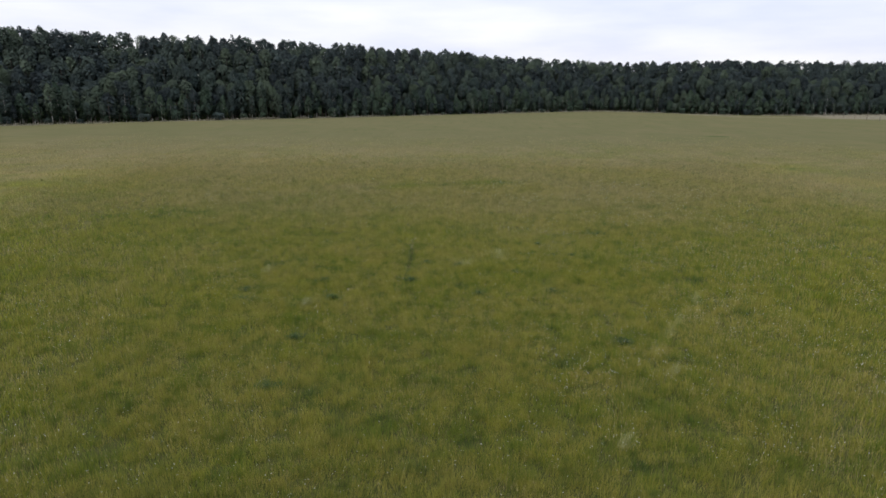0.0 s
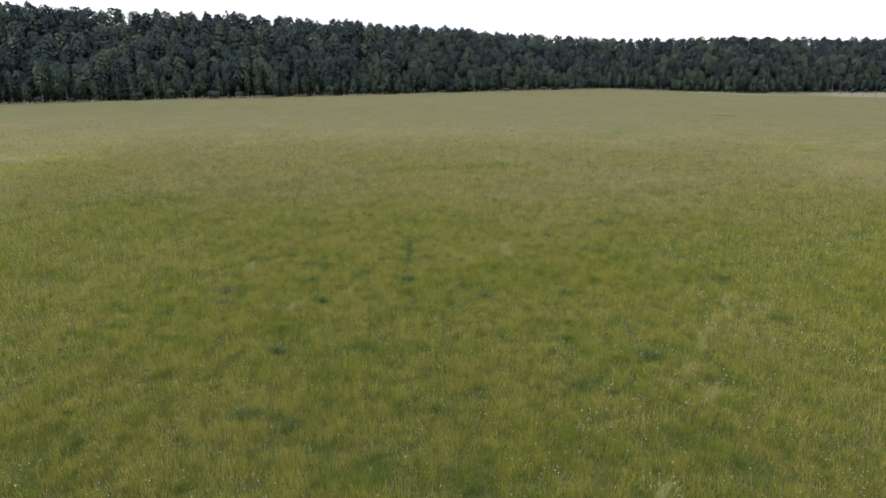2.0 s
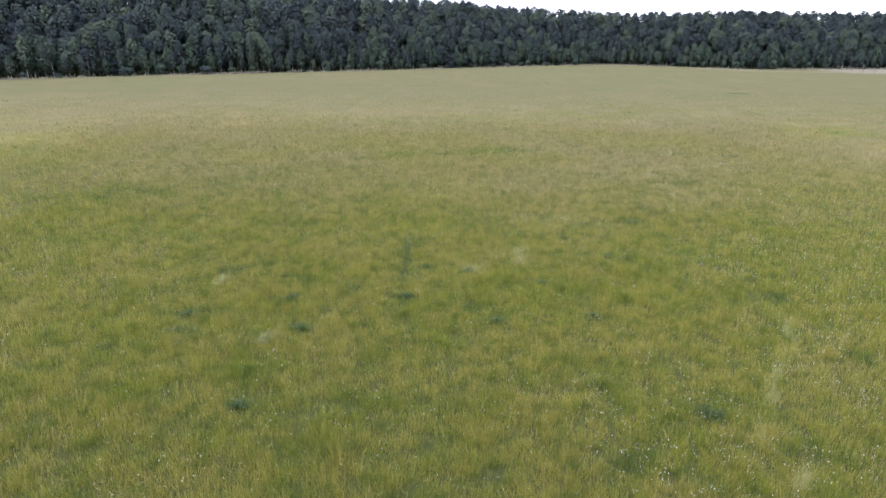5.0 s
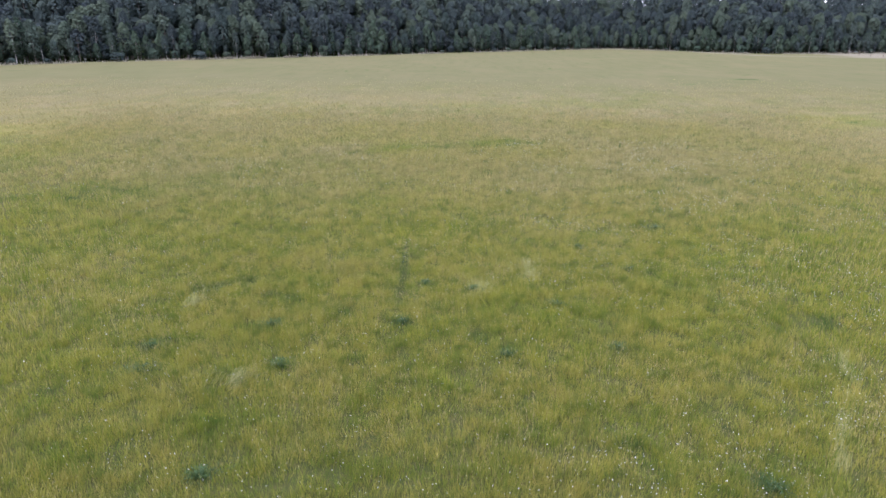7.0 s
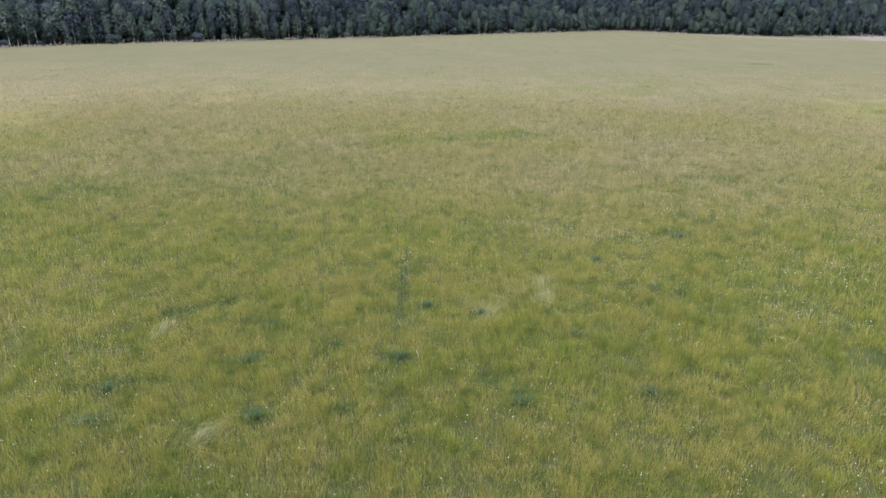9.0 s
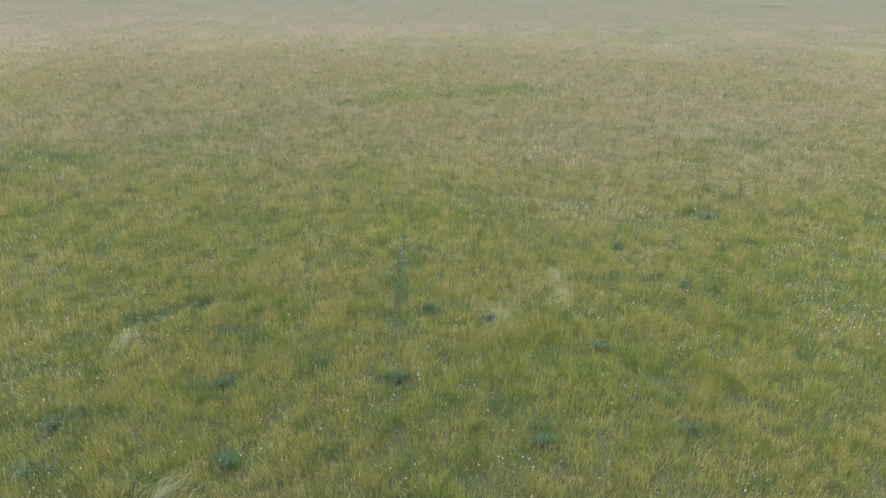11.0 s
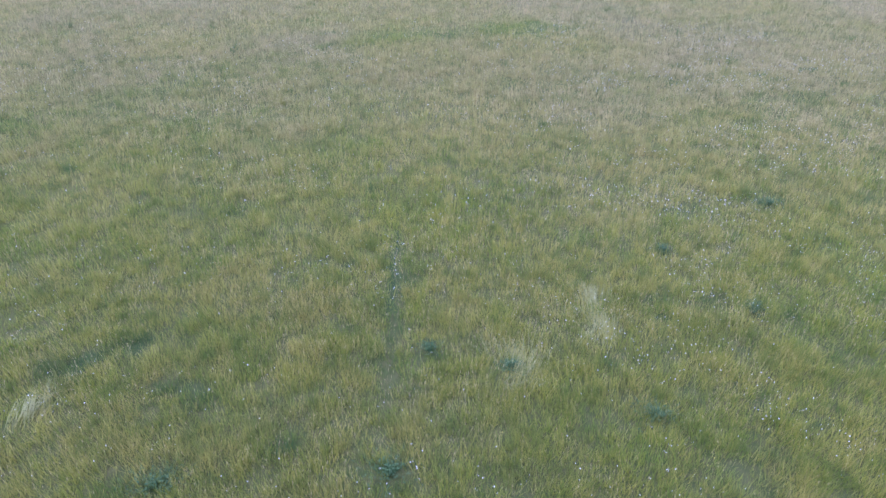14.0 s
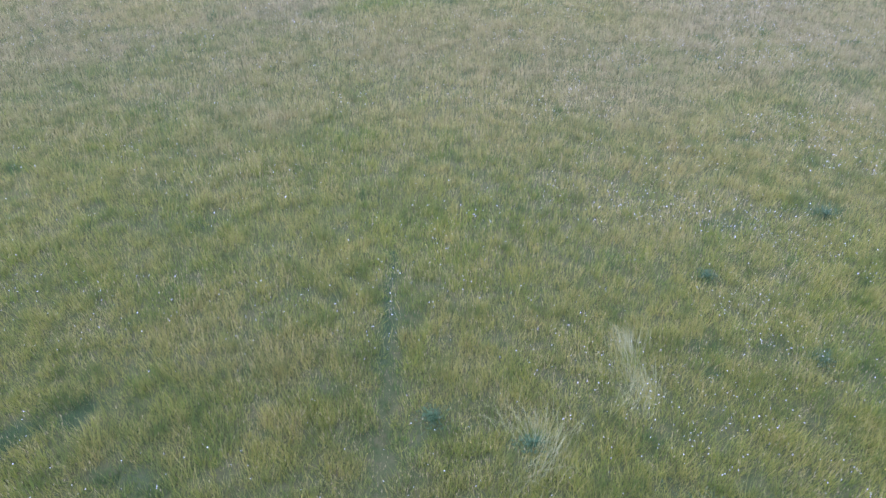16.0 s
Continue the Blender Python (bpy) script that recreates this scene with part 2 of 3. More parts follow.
# ---- helpers for meshes ----
def mesh_of(name, verts, faces, mat, attrs=None, bulge=None):
    """A mesh from arrays; faces all have the same number of corners."""
    verts, faces = np.asarray(verts, np.float32), np.asarray(faces, np.int32)
    me = bpy.data.meshes.new(name)
    me.vertices.add(len(verts))
    me.vertices.foreach_set("co", verts.ravel())
    n, k = faces.shape
    me.loops.add(n * k)
    me.loops.foreach_set("vertex_index", faces.ravel())
    me.polygons.add(n)
    me.polygons.foreach_set("loop_start", np.arange(0, n * k, k, dtype=np.int32))
    for key, values in (attrs or {}).items():
        me.attributes.new(key, "FLOAT", "POINT").data.foreach_set("value", np.asarray(values, np.float32))
    if bulge is not None:
        me.attributes.new("bulge", "FLOAT_VECTOR", "POINT").data.foreach_set("vector", np.asarray(bulge, np.float32).ravel())
    me.update(calc_edges=True)
    me.materials.append(mat)
    return me


def part(name, me, parent, label=""):
    ob = new(name, me)
    ob.parent = parent
    return tagged(ob, label) if label else ob


rng = np.random.default_rng(7)


def lattice(ix, iy, seed):
    h = (ix.astype(np.int64) * 374761393 + iy.astype(np.int64) * 668265263 + seed * 974711) & 0xFFFFFFFF
    h = ((h ^ (h >> 13)) * 1274126177) & 0xFFFFFFFF
    return ((h ^ (h >> 16)) & 0xFFFF) / 65535.0


def vnoise(x, y, size, seed):
    x, y = x / size, y / size
    ix, iy = np.floor(x), np.floor(y)
    u, v = x - ix, y - iy
    u, v = u * u * (3 - 2 * u), v * v * (3 - 2 * v)
    a = lattice(ix, iy, seed) * (1 - u) + lattice(ix + 1, iy, seed) * u
    b = lattice(ix, iy + 1, seed) * (1 - u) + lattice(ix + 1, iy + 1, seed) * u
    return a * (1 - v) + b * v


def fbm(x, y, size, seed, octaves=4):
    total, weight = 0.0, 0.0
    for k in range(octaves):
        total = total + vnoise(x + 17.3 * k, y - 9.1 * k, size / 2**k, seed + k) * 0.55**k
        weight += 0.55**k
    return total / weight


def step(v, lo, hi):
    t = np.clip((v - lo) / (hi - lo), 0, 1)
    return t * t * (3 - 2 * t)


def near_line(x, y, points):
    """The distance from a line through points, and its direction there."""
    best = np.full(np.shape(x), 1e9)
    dx, dy = np.zeros(np.shape(x)), np.ones(np.shape(x))
    for (x0, y0), (x1, y1) in zip(points[:-1], points[1:]):
        lx, ly = x1 - x0, y1 - y0
        t = np.clip(((x - x0) * lx + (y - y0) * ly) / (lx * lx + ly * ly), 0, 1)
        d = np.hypot(x - x0 - t * lx, y - y0 - t * ly)
        closer = d < best
        n = math.hypot(lx, ly)
        best, dx, dy = np.where(closer, d, best), np.where(closer, lx / n, dx), np.where(closer, ly / n, dy)
    return best, dx, dy


# ---- the plan of the meadow ----
# where the wood begins, from west to east
WOOD_EDGE = [(-260, 108), (-137, 214), (-103, 249), (-47, 290), (2.5, 336), (60, 386), (98, 414), (122, 384), (149, 352), (180, 355), (209, 364), (290, 386), (380, 400)]
# a trampled pale path, a dark furrow, a track of damp grass, a cart track
PALE_PATH = [(10.2, 31.7), (11.6, 33.9), (13.0, 36.0), (14.1, 37.7), (15.0, 39.2), (15.6, 40.5)]
FURROW = [(-1.62, 44.0), (-1.68, 46.5), (-1.66, 49.0), (-1.82, 52.0), (-1.88, 54.6)]
DAMP_TRACK = [(-30, 62), (-20, 67), (-15.6, 74.1), (-8.7, 81.2), (-1.4, 85.4), (8, 88)]
DARK_SWATH = [(-9.0, 47.9), (-9.8, 47.3), (-11.2, 46.7)]
CART_TRACK = [(96, 406), (128, 384), (134, 356), (144, 331), (165, 323), (198, 313), (250, 300)]
# lusher spots, those at y 57.0 and 55.9 partly a painted cast shadow: x, y, radius
LUSH_SHADE_SPOTS = [(-1.0, 24.9, 0.9), (1.5, 24.0, 0.8), (-14.5, 32.9, 1.1), (6.3, 30.5, 0.8), (10.4, 27.4, 0.8), (9.9, 56.1, 1.3),
              (12.2, 62.9, 1.3), (2.8, 57.0, 0.9), (1.0, 55.9, 0.8), (-12.7, 45.1, 1.0), (-10.3, 41.5, 1.0), (1.8, 42.0, 0.8),
              (21.7, 70.5, 1.6), (14.9, 61.0, 1.1), (-11.1, 34.2, 1.0), (-12.6, 37.3, 0.8), (0.1, 22.6, 0.7), (16.6, 37.2, 0.9),
              (-7.6, 42.6, 0.7), (-10.3, 57.8, 0.9), (-4.8, 45.4, 0.6), (-6.4, 45.6, 0.5), (-15.1, 52.4, 0.7), (2.3, 49.5, 0.4),
              (4.7, 46.9, 0.6), (9.4, 48.3, 0.45), (8.0, 43.7, 0.6), (6.6, 45.7, 0.5), (-10.1, 36.3, 0.6), (-2.0, 37.8, 0.6), (4.2, 36.7, 0.7)]
# the darkest spots, where broad-leaved herbs grow in the grass
HERB_SPOTS = [(9.4, 33.0, 0.75), (-6.2, 28.0, 0.7), (1.8, 46.8, 0.5), (7.9, 53.2, 0.5), (5.4, 45.0, 0.85), (-1.4, 43.2, 0.7),
              (2.8, 40.4, 0.7), (-6.7, 42.8, 0.9), (-10.6, 39.0, 0.8), (-5.6, 39.5, 0.7), (13.4, 56.8, 0.8), (-6.3, 33.3, 0.7),
              (9.8, 49.6, 0.6), (7.1, 41.0, 0.7), (-10.9, 40.9, 0.7), (-0.5, 47.6, 0.45)]
# grass lying flat and silvery: x, y, radius, lie in degrees
FLAT_SPOTS = [(-7.0, 38.2, 0.85, 20), (-10.8, 44.9, 0.5, 70), (4.4, 48.6, 0.62, 100), (1.75, 46.75, 0.72, 60), (4.75, 50.0, 0.45, 96), (10.4, 29.5, 0.3, 40), (6.8, 23.9, 0.3, 30)]
# far and wide patches: x, y, half width, half depth, strength
FAR_LUSH = [(-25, 65.4, 5.5, 1.8, 0.8), (-21, 76, 5, 2.0, 0.5), (0.3, 84.8, 1.6, 0.8, 1.0), (2.0, 85.5, 6.0, 2.0, 0.6), (73, 182, 8.0, 2.6, 1.0),
            (-23, 112.5, 1.0, 0.6, 1.0), (-16, 121, 1.2, 0.8, 0.9), (22, 62.3, 2.2, 1.2, 0.6), (7, 86, 3, 1.5, 0.5), (30, 55, 3, 2, 0.5), (-19.5, 52, 4, 1.5, 0.4)]
# the patch at (0.5, 50.5) also paints in the lens's brighter middle
FAR_DRY_BRIGHT = [(1.5, 66, 6.5, 5.0, 0.55), (-4.3, 55.8, 1.0, 0.6, 0.8), (-7.4, 51.4, 1.1, 0.8, 0.7), (2.4, 52.6, 1.2, 0.7, 0.6), (0.5, 50.5, 9.0, 8.0, 0.5), (-7.2, 60.5, 1.8, 1.0, 0.5),
           (-6.6, 107, 8, 5, 0.6), (-12, 95, 12, 4, 0.5), (17, 47, 3.0, 2.0, 0.5), (11.5, 44, 2.5, 1.5, 0.4), (-17, 42, 3, 2, 0.5), (-17, 77, 8, 5, 0.5), (12.5, 31, 2.6, 2.2, 0.5), (10, 70, 9, 4, 0.45)]


def far_off(x, y):
    """About how near the way passes to a place on the ground, and whether it lies beside it at all."""
    ahead = np.maximum(y - 37.4, 0)
    d = np.maximum.reduce([np.hypot(12.4, ahead), np.abs(x) / 0.62, np.full(x.shape, 15.0)])
    beside = np.abs(x - 1) < 0.70 * ((y - 4.6) * 0.97 + 2.8) + 1.5
    return d, beside & (y > 19.5)


def onward(y):
    """How far ahead of the way's end a place lies, at the height of the flight."""
    return np.hypot(12.4, np.maximum(y - 37.4, 0))


def ripe_haze(x, y):
    """How far the grass colour goes from green meadow to brownish ripe, distance haze included."""
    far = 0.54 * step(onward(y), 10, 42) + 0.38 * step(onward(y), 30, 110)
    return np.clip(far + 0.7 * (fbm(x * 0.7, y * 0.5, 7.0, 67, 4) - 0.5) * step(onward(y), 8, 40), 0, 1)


def blob(x, y, cx, cy, rx, ry, seed):
    """1 inside a ragged oval, 0 outside."""
    wob = 0.55 * (fbm(x, y, 0.9 * min(rx, ry) + 0.3, seed, 3) - 0.5)
    return 1 - step(np.hypot((x - cx) / rx, (y - cy) / ry) + wob * 2.6, 0.30, 1.25)


def height(x, y):
    """The ground's gentle unevenness."""
    return 0.14 * (fbm(x, y, 6.0, 41, 3) - 0.5) * (1 - step(np.hypot(x, y - 40), 60, 160))


def wooded(x, y):
    """1 under the trees, 0 in the open."""
    return step(y - np.interp(x, *np.transpose(WOOD_EDGE)), 1.0, 4.0)


def lushness(x, y):
    v = 0.8 * step(fbm(x, y * 0.8, 1.8, 11), 0.53, 0.70) + 0.18 * step(fbm(x, y, 19.0, 23, 3), 0.45, 0.72)
    v = v + 0.5 * step(fbm(x, y, 0.7, 29, 2), 0.55, 0.75) - 0.05
    v = np.minimum(v * (1 - 0.8 * step(onward(y), 25, 65)), 0.66)
    v = np.maximum(v, 0.9 * step(fbm(x, y, 1.0, 31, 3), 0.66, 0.78))
    for k, (cx, cy, r, lie) in enumerate(FLAT_SPOTS[2:4]):
        v = np.maximum(v, 0.95 * blob(x, y, cx, cy, 0.5 * r, 0.4 * r, 90 + k))
    for k, (cx, cy, r) in enumerate(LUSH_SHADE_SPOTS):
        v = np.maximum(v, 0.80 * blob(x, y, cx, cy, 1.25 * r, r, 100 + k))
    for k, (cx, cy, r) in enumerate(HERB_SPOTS):
        v = np.maximum(v, (1.0 if k < 2 else 0.78) * blob(x, y, cx, cy, 1.2 * r, 1.0 * r, 140 + k))
    for k, (cx, cy, rx, ry, s) in enumerate(FAR_LUSH):
        v = np.maximum(v, s * blob(x, y, cx, cy, rx, ry, 180 + k))
    v = np.maximum(v, 1.0 * (1 - step(near_line(x, y, FURROW)[0] + 0.5 * (fbm(x, y, 0.8, 5, 2) - 0.42), 0.13, 0.32)))
    # under the trees this darkens the ground colour, floor and shade together
    v = np.maximum(v, wooded(x, y))
    v = np.maximum(v, 0.72 * (1 - step(near_line(x, y, DAMP_TRACK)[0] + 5.0 * (fbm(x, y, 3.5, 15, 4) - 0.5), 0.5, 4.5)))
    v = np.maximum(v, 1.0 * (1 - step(near_line(x, y, DARK_SWATH)[0] + 0.6 * (vnoise(x, y, 0.7, 6) - 0.5), 0.2, 0.75)))
    return np.clip(v, 0, 1)


def dryness(x, y):
    v = 0.5 * step(fbm(x, y, 1.5, 57), 0.50, 0.70) + 0.7 * step(fbm(x, y, 4.2, 59), 0.46, 0.66) * (0.6 + 0.4 * step(onward(y), 18, 45)) + 0.45 * step(fbm(x * 0.6, y, 26.0, 61, 3), 0.42, 0.7)
    v = v * (0.75 + 0.25 * step(y, 60, 130))
    for k, (cx, cy, rx, ry, s) in enumerate(FAR_DRY_BRIGHT):
        v = np.maximum(v, s * blob(x, y, cx, cy, rx, ry, 220 + k))
    v = v * (1 - 0.8 * np.clip(lushness(x, y) * 1.2 - 0.2, 0, 1))
    track = 1 - step(near_line(x, y, CART_TRACK)[0], 1.0, 2.6)
    verge = 1 - step(near_line(x, y, WOOD_EDGE)[0], 1.5, 5.0)
    corner = step(x, 176, 192) * step(y, 305, 318)
    return np.clip(np.maximum.reduce([v, 0.95 * track, 0.7 * verge, 0.8 * corner]) * (1 - wooded(x, y)), 0, 1)


def wornness(x, y):
    """Pale dry ground along the cart track and the verge of the wood."""
    ragged = 1.6 * (fbm(x, y, 5.0, 19, 3) - 0.5)
    track = 1 - step(near_line(x, y, CART_TRACK)[0] + ragged, 1.2, 3.6)
    verge = (1 - step(near_line(x, y, WOOD_EDGE)[0] + 2 * ragged, 1.0, 4.5)) * step(fbm(x, y, 16.0, 37, 2), 0.42, 0.6)
    corner = step(x + ragged, 178, 190) * step(y + ragged, 304, 314) * 0.8
    return np.clip(np.maximum.reduce([0.9 * track, 0.6 * verge, corner]) * (1 - wooded(x, y)), 0, 1)


def flatness(x, y):
    """How far the grass lies flat, and which way."""
    d, dx, dy = near_line(x, y, PALE_PATH)
    f = 0.55 * (1 - step(d + 0.3 * (vnoise(x, y, 0.6, 8) - 0.5), 0.12, 0.42))
    ax, ay = dx, dy
    for k, (cx, cy, r, lie) in enumerate(FLAT_SPOTS):
        b = blob(x, y, cx, cy, r, r, 260 + k)
        ax = np.where(b > f, math.cos(radians(lie)), ax)
        ay = np.where(b > f, math.sin(radians(lie)), ay)
        f = np.maximum(f, b)
    return f, ax, ay


# ---- ground ----
def graded(*pieces):
    """Positions along an axis: pieces of (start, end, spacing)."""
    return np.concatenate([np.arange(a, b, s) for a, b, s in pieces])


gx = np.concatenate([-np.geomspace(3000, 260, 10), graded((-230, -46, 3.0), (-46, 46, 0.7), (46, 260, 3.0)), np.geomspace(270, 3000, 10)])
gy = np.concatenate([-np.geomspace(3000, 12, 12), graded((0, 18, 3.0), (18, 92, 0.7), (92, 190, 1.6), (190, 440, 3.0)), np.geomspace(445, 4500, 12)])
qx, qy = (v.ravel() for v in np.meshgrid(gx, gy))
cols = len(gx)
first = (np.arange(len(gy) - 1)[:, None] * cols + np.arange(cols - 1)[None]).ravel()
quads = np.stack([first, first + 1, first + 1 + cols, first + cols], 1)
# two of the shares put distance haze into the ground colour
ground_mesh = mesh_of("ground", np.stack([qx, qy, height(qx, qy)], 1), quads, GROUND, {"lush_dark": lushness(qx, qy), "dry": dryness(qx, qy), "hay_haze": ripe_haze(qx, qy), "sward": np.where(far_off(qx, qy)[1], 0.05 + 0.2 * step(far_off(qx, qy)[0], 15, 30) + 0.75 * step(far_off(qx, qy)[0], 34, 85), 0.1 + 0.6 * step(np.hypot(qx, qy - 26), 38, 75)), "worn": wornness(qx, qy), "remote_haze": 0.88 * step(onward(qy), 45, 150)})
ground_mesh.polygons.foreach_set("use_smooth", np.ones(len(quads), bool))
tagged(new("ground", ground_mesh), "flat meadow ground under green and straw grass, hazed in colour far off", "ground", kind="structure")


# ---- grass ----
def sown(lo, hi, per_m2, box):
    """Random places whose distance from the way lies between lo and hi."""
    x0, x1, y0, y1 = box
    n = int(per_m2 * (x1 - x0) * (y1 - y0))
    x, y = rng.uniform(x0, x1, n), rng.uniform(y0, y1, n)
    d, ok = far_off(x, y)
    d = d * (1 + np.clip(rng.normal(0, 0.15, n), -0.35, 0.35))
    ok &= (d >= lo) & (d < hi)
    return x[ok], y[ok]


def blades(x, y, each, spread, tall, wide, ripe):
    """Tufts of grass at x, y: each a sheaf of tapered blades that lean outward."""
    m = len(x)
    keep = rng.uniform(0, 1, m) < 0.24 + 0.90 * step(fbm(x, y, 0.45, 83, 3), 0.34, 0.58)
    furrow = near_line(x, y, FURROW)[0] + 0.5 * (fbm(x, y, 0.8, 5, 2) - 0.42)
    keep &= rng.uniform(0, 1, m) < 0.25 + 0.75 * step(furrow, 0.10, 0.28)
    x, y = x[keep], y[keep]
    m = len(x)
    vigour = rng.uniform(0.7, 1.25, m) * (0.45 + 1.15 * fbm(x, y, 0.7, 77, 3))
    tint, straw = rng.normal(0, 0.2, m) + 1.5 * (fbm(x, y, 0.6, 88, 2) - 0.5), rng.normal(0, 0.2, m) + 1.2 * (fbm(x, y, 0.8, 89, 2) - 0.5)
    f, ax, ay = flatness(x, y)
    lush_dark = lushness(x, y)
    # straw tone grows with distance ahead, some of it haze in the colour
    dry = dryness(x, y) + straw + 0.1 + 0.8 * step(onward(y), 14, 62) * (1 - step(lush_dark, 0.40, 0.75))
    tinted = lush_dark + tint * (1 - 0.7 * step(onward(y), 20, 50))
    lush_dark = np.where(lush_dark > 0.73, lush_dark + 0.5 * tint, np.minimum(tinted, 0.74))
    wind = 10 * fbm(x, y, 5.0, 71, 2)
    for cx, cy, r in HERB_SPOTS:
        vigour = vigour * (1 - 0.2 * (1 - step(np.hypot(x - cx, y - cy) / r, 0.4, 1.1)))
    vigour = np.where(near_line(x, y, FURROW)[0] < 0.15, 0.6 * vigour, vigour) * (1 - 0.12 * np.clip(lush_dark, 0, 1))
    x, y, vigour, f, ax, ay, lush_dark, dry, wind = (np.repeat(v, each) for v in (x, y, vigour, f, ax, ay, lush_dark, dry, wind))
    n = m * each
    ox, oy = rng.normal(0, spread, n), rng.normal(0, spread, n)
    x, y = x + ox, y + oy
    lean, push = rng.uniform(0, 6.283, n), rng.uniform(0.05, 0.55, n) * (1 + 0.8 * ripe)
    dx = np.cos(lean) * push + 0.06 * np.cos(wind) + 1.1 * ox / (spread + 0.08) * 0.22
    dy = np.sin(lean) * push + 0.06 * np.sin(wind) + 1.1 * oy / (spread + 0.08) * 0.22
    dx, dy = dx * (1 - f) + ax * f * 1.5 + rng.normal(0, 0.3, n) * f, dy * (1 - f) + ay * f * 1.5 + rng.normal(0, 0.3, n) * f
    h = tall * vigour * rng.uniform(0.6, 1.15, n)
    up = 1 / np.sqrt(1 + dx * dx + dy * dy)
    turn = rng.uniform(0, 3.1416, n)
    w = wide * rng.uniform(0.6, 1.4, n) * 0.5
    sx, sy, z = np.cos(turn) * w, np.sin(turn) * w, height(x, y) - 0.02
    tip = np.stack([x + dx * up * h, y + dy * up * h, z + up * h], 1)
    corners = [np.stack([x - sx, y - sy, z], 1), np.stack([x + sx, y + sy, z], 1), tip]
    foot = 0.5 * max(ripe, 0.15) - 0.25
    grade = [foot, foot, 0.85 + 0.8 * foot]
    k = len(corners)
    verts = np.stack(corners, 1).reshape(-1, 3)
    tips = np.tile(grade, n) * (1 - 0.75 * np.repeat(np.clip(lush_dark, 0, 1), k))
    dry = np.repeat(dry + 0.35 * f, k) + tips
    return verts, np.arange(k * n).reshape(-1, k), np.clip(np.repeat(lush_dark, k) - 0.5 * tips, 0, 1), np.clip(dry, 0, 1)


SWARDS = [  # nearest, farthest, tufts for each square metre, blades in each, spread, height, width, ripeness, area
    (0, 20, 92, 8, 0.10, 0.45, 0.0120, 0.0, (-15, 15, 19, 56)),
    (0, 20, 36, 4, 0.12, 0.28, 0.017, 0.1, (-15, 15, 19, 56)),
    (20, 30, 52, 7, 0.11, 0.45, 0.020, 0.12, (-21, 21, 19, 66)),
    (30, 45, 33, 6, 0.15, 0.46, 0.034, 0.14, (-30, 30, 19, 84)),
    (45, 90, 13, 6, 0.20, 0.48, 0.055, 0.31, (-58, 58, 30, 130)),
    (0, 1, 0, 5, 0.16, 0.44, 0.055, 0.2, (-44, 44, -12, 60)),
    (60, 150, 3.4, 2, 0.30, 0.32, 0.10, 0.6, (-90, 90, 40, 190)),
]
KINDS = {"tall": ([], [], [], []), "short": ([], [], [], []), "far": ([], [], [], [])}
for lo, hi, thick, each, spread, tall, wide, ripe, box in SWARDS:
    bx, by = sown(lo, hi, thick, box)
    if lo > 50:
        open_field = (by < np.interp(bx, *np.transpose(WOOD_EDGE)) - 6) & (near_line(bx, by, CART_TRACK)[0] > 4)
        open_field &= rng.uniform(0, 1, len(bx)) < 1 - step(onward(by), 55, 150)
        bx, by = bx[open_field], by[open_field]
    elif hi > 80:
        thin_out = rng.uniform(0, 1, len(bx)) < 1 - step(far_off(bx, by)[0], 46, 92)
        bx, by = bx[thin_out], by[thin_out]
    if not thick:
        bx, by = rng.uniform(box[0], box[1], 60000), rng.uniform(box[2], box[3], 60000)
        beyond = ~far_off(bx, by)[1]
        bx, by = bx[beyond], by[beyond]
    kept = KINDS["tall" if ripe == 0 else "short" if ripe < 0.3 else "far"]
    v, f, l, d = blades(bx, by, each, spread, tall, wide, ripe)
    f = f + sum(len(p) for p in kept[0])
    for group, piece in zip(kept, (v, f, l, d)):
        group.append(piece)
for key, name, mat, label in (("tall", "meadow_grass", BLADE, "knee-high green meadow grass with straw-coloured tips"),
                              ("short", "short_grass", BLADE, "short green grass between the taller tufts"),
                              ("far", "ripening_grass", BLADE, "ripening green and straw-coloured meadow grass with distance haze in its colour")):
    v, f, l, d = (np.concatenate(p) for p in KINDS[key])
    tagged(new(name, mesh_of(name, v, f, mat, {"lush_dark": l, "dry": d, "hay_haze": ripe_haze(v[:, 0], v[:, 1])})), label, "grass", kind="stuff")


def seed_stalks(x, y, tall, head, thin):
    """Thin stalks with a spindle of seed on top."""
    n = len(x)
    h = tall * rng.uniform(0.75, 1.25, n)
    f = flatness(x, y)[0]
    lean, push = rng.uniform(0, 6.283, n), rng.uniform(0.05, 0.32, n)
    dx, dy, z = np.cos(lean) * push, np.sin(lean) * push, height(x, y)
    h = h * (1 - 0.8 * f)
    turn = rng.uniform(0, 3.1416, n)
    sx, sy = np.cos(turn), np.sin(turn)
    low = h - head * rng.uniform(0.8, 1.3, n)

    def at(height_up, side):
        return np.stack([x + dx * height_up + sx * side, y + dy * height_up + sy * side, z + height_up], 1)

    mid = 0.55 * low + 0.45 * h
    verts = np.stack([at(0 * h, -thin), at(0 * h, thin), at(low, 0), at(mid, -head * 0.06), at(mid, head * 0.06), at(h, 0)], 1).reshape(-1, 3)
    tris = np.array([[0, 1, 2], [2, 4, 3], [3, 4, 5]])
    return verts, (np.arange(n)[:, None, None] * 6 + tris[None]).reshape(-1, 3)


pieces, count = [], 0
for lo, hi, thick, tall, head, thin, box in [(0, 22, 36, 0.56, 0.10, 0.0020, (-16, 16, 19, 56)), (22, 45, 30, 0.58, 0.11, 0.0040, (-30, 30, 19, 84)),
                                             (45, 70, 8, 0.64, 0.18, 0.007, (-48, 48, 30, 110))]:
    bx, by = sown(lo, hi, thick, box)
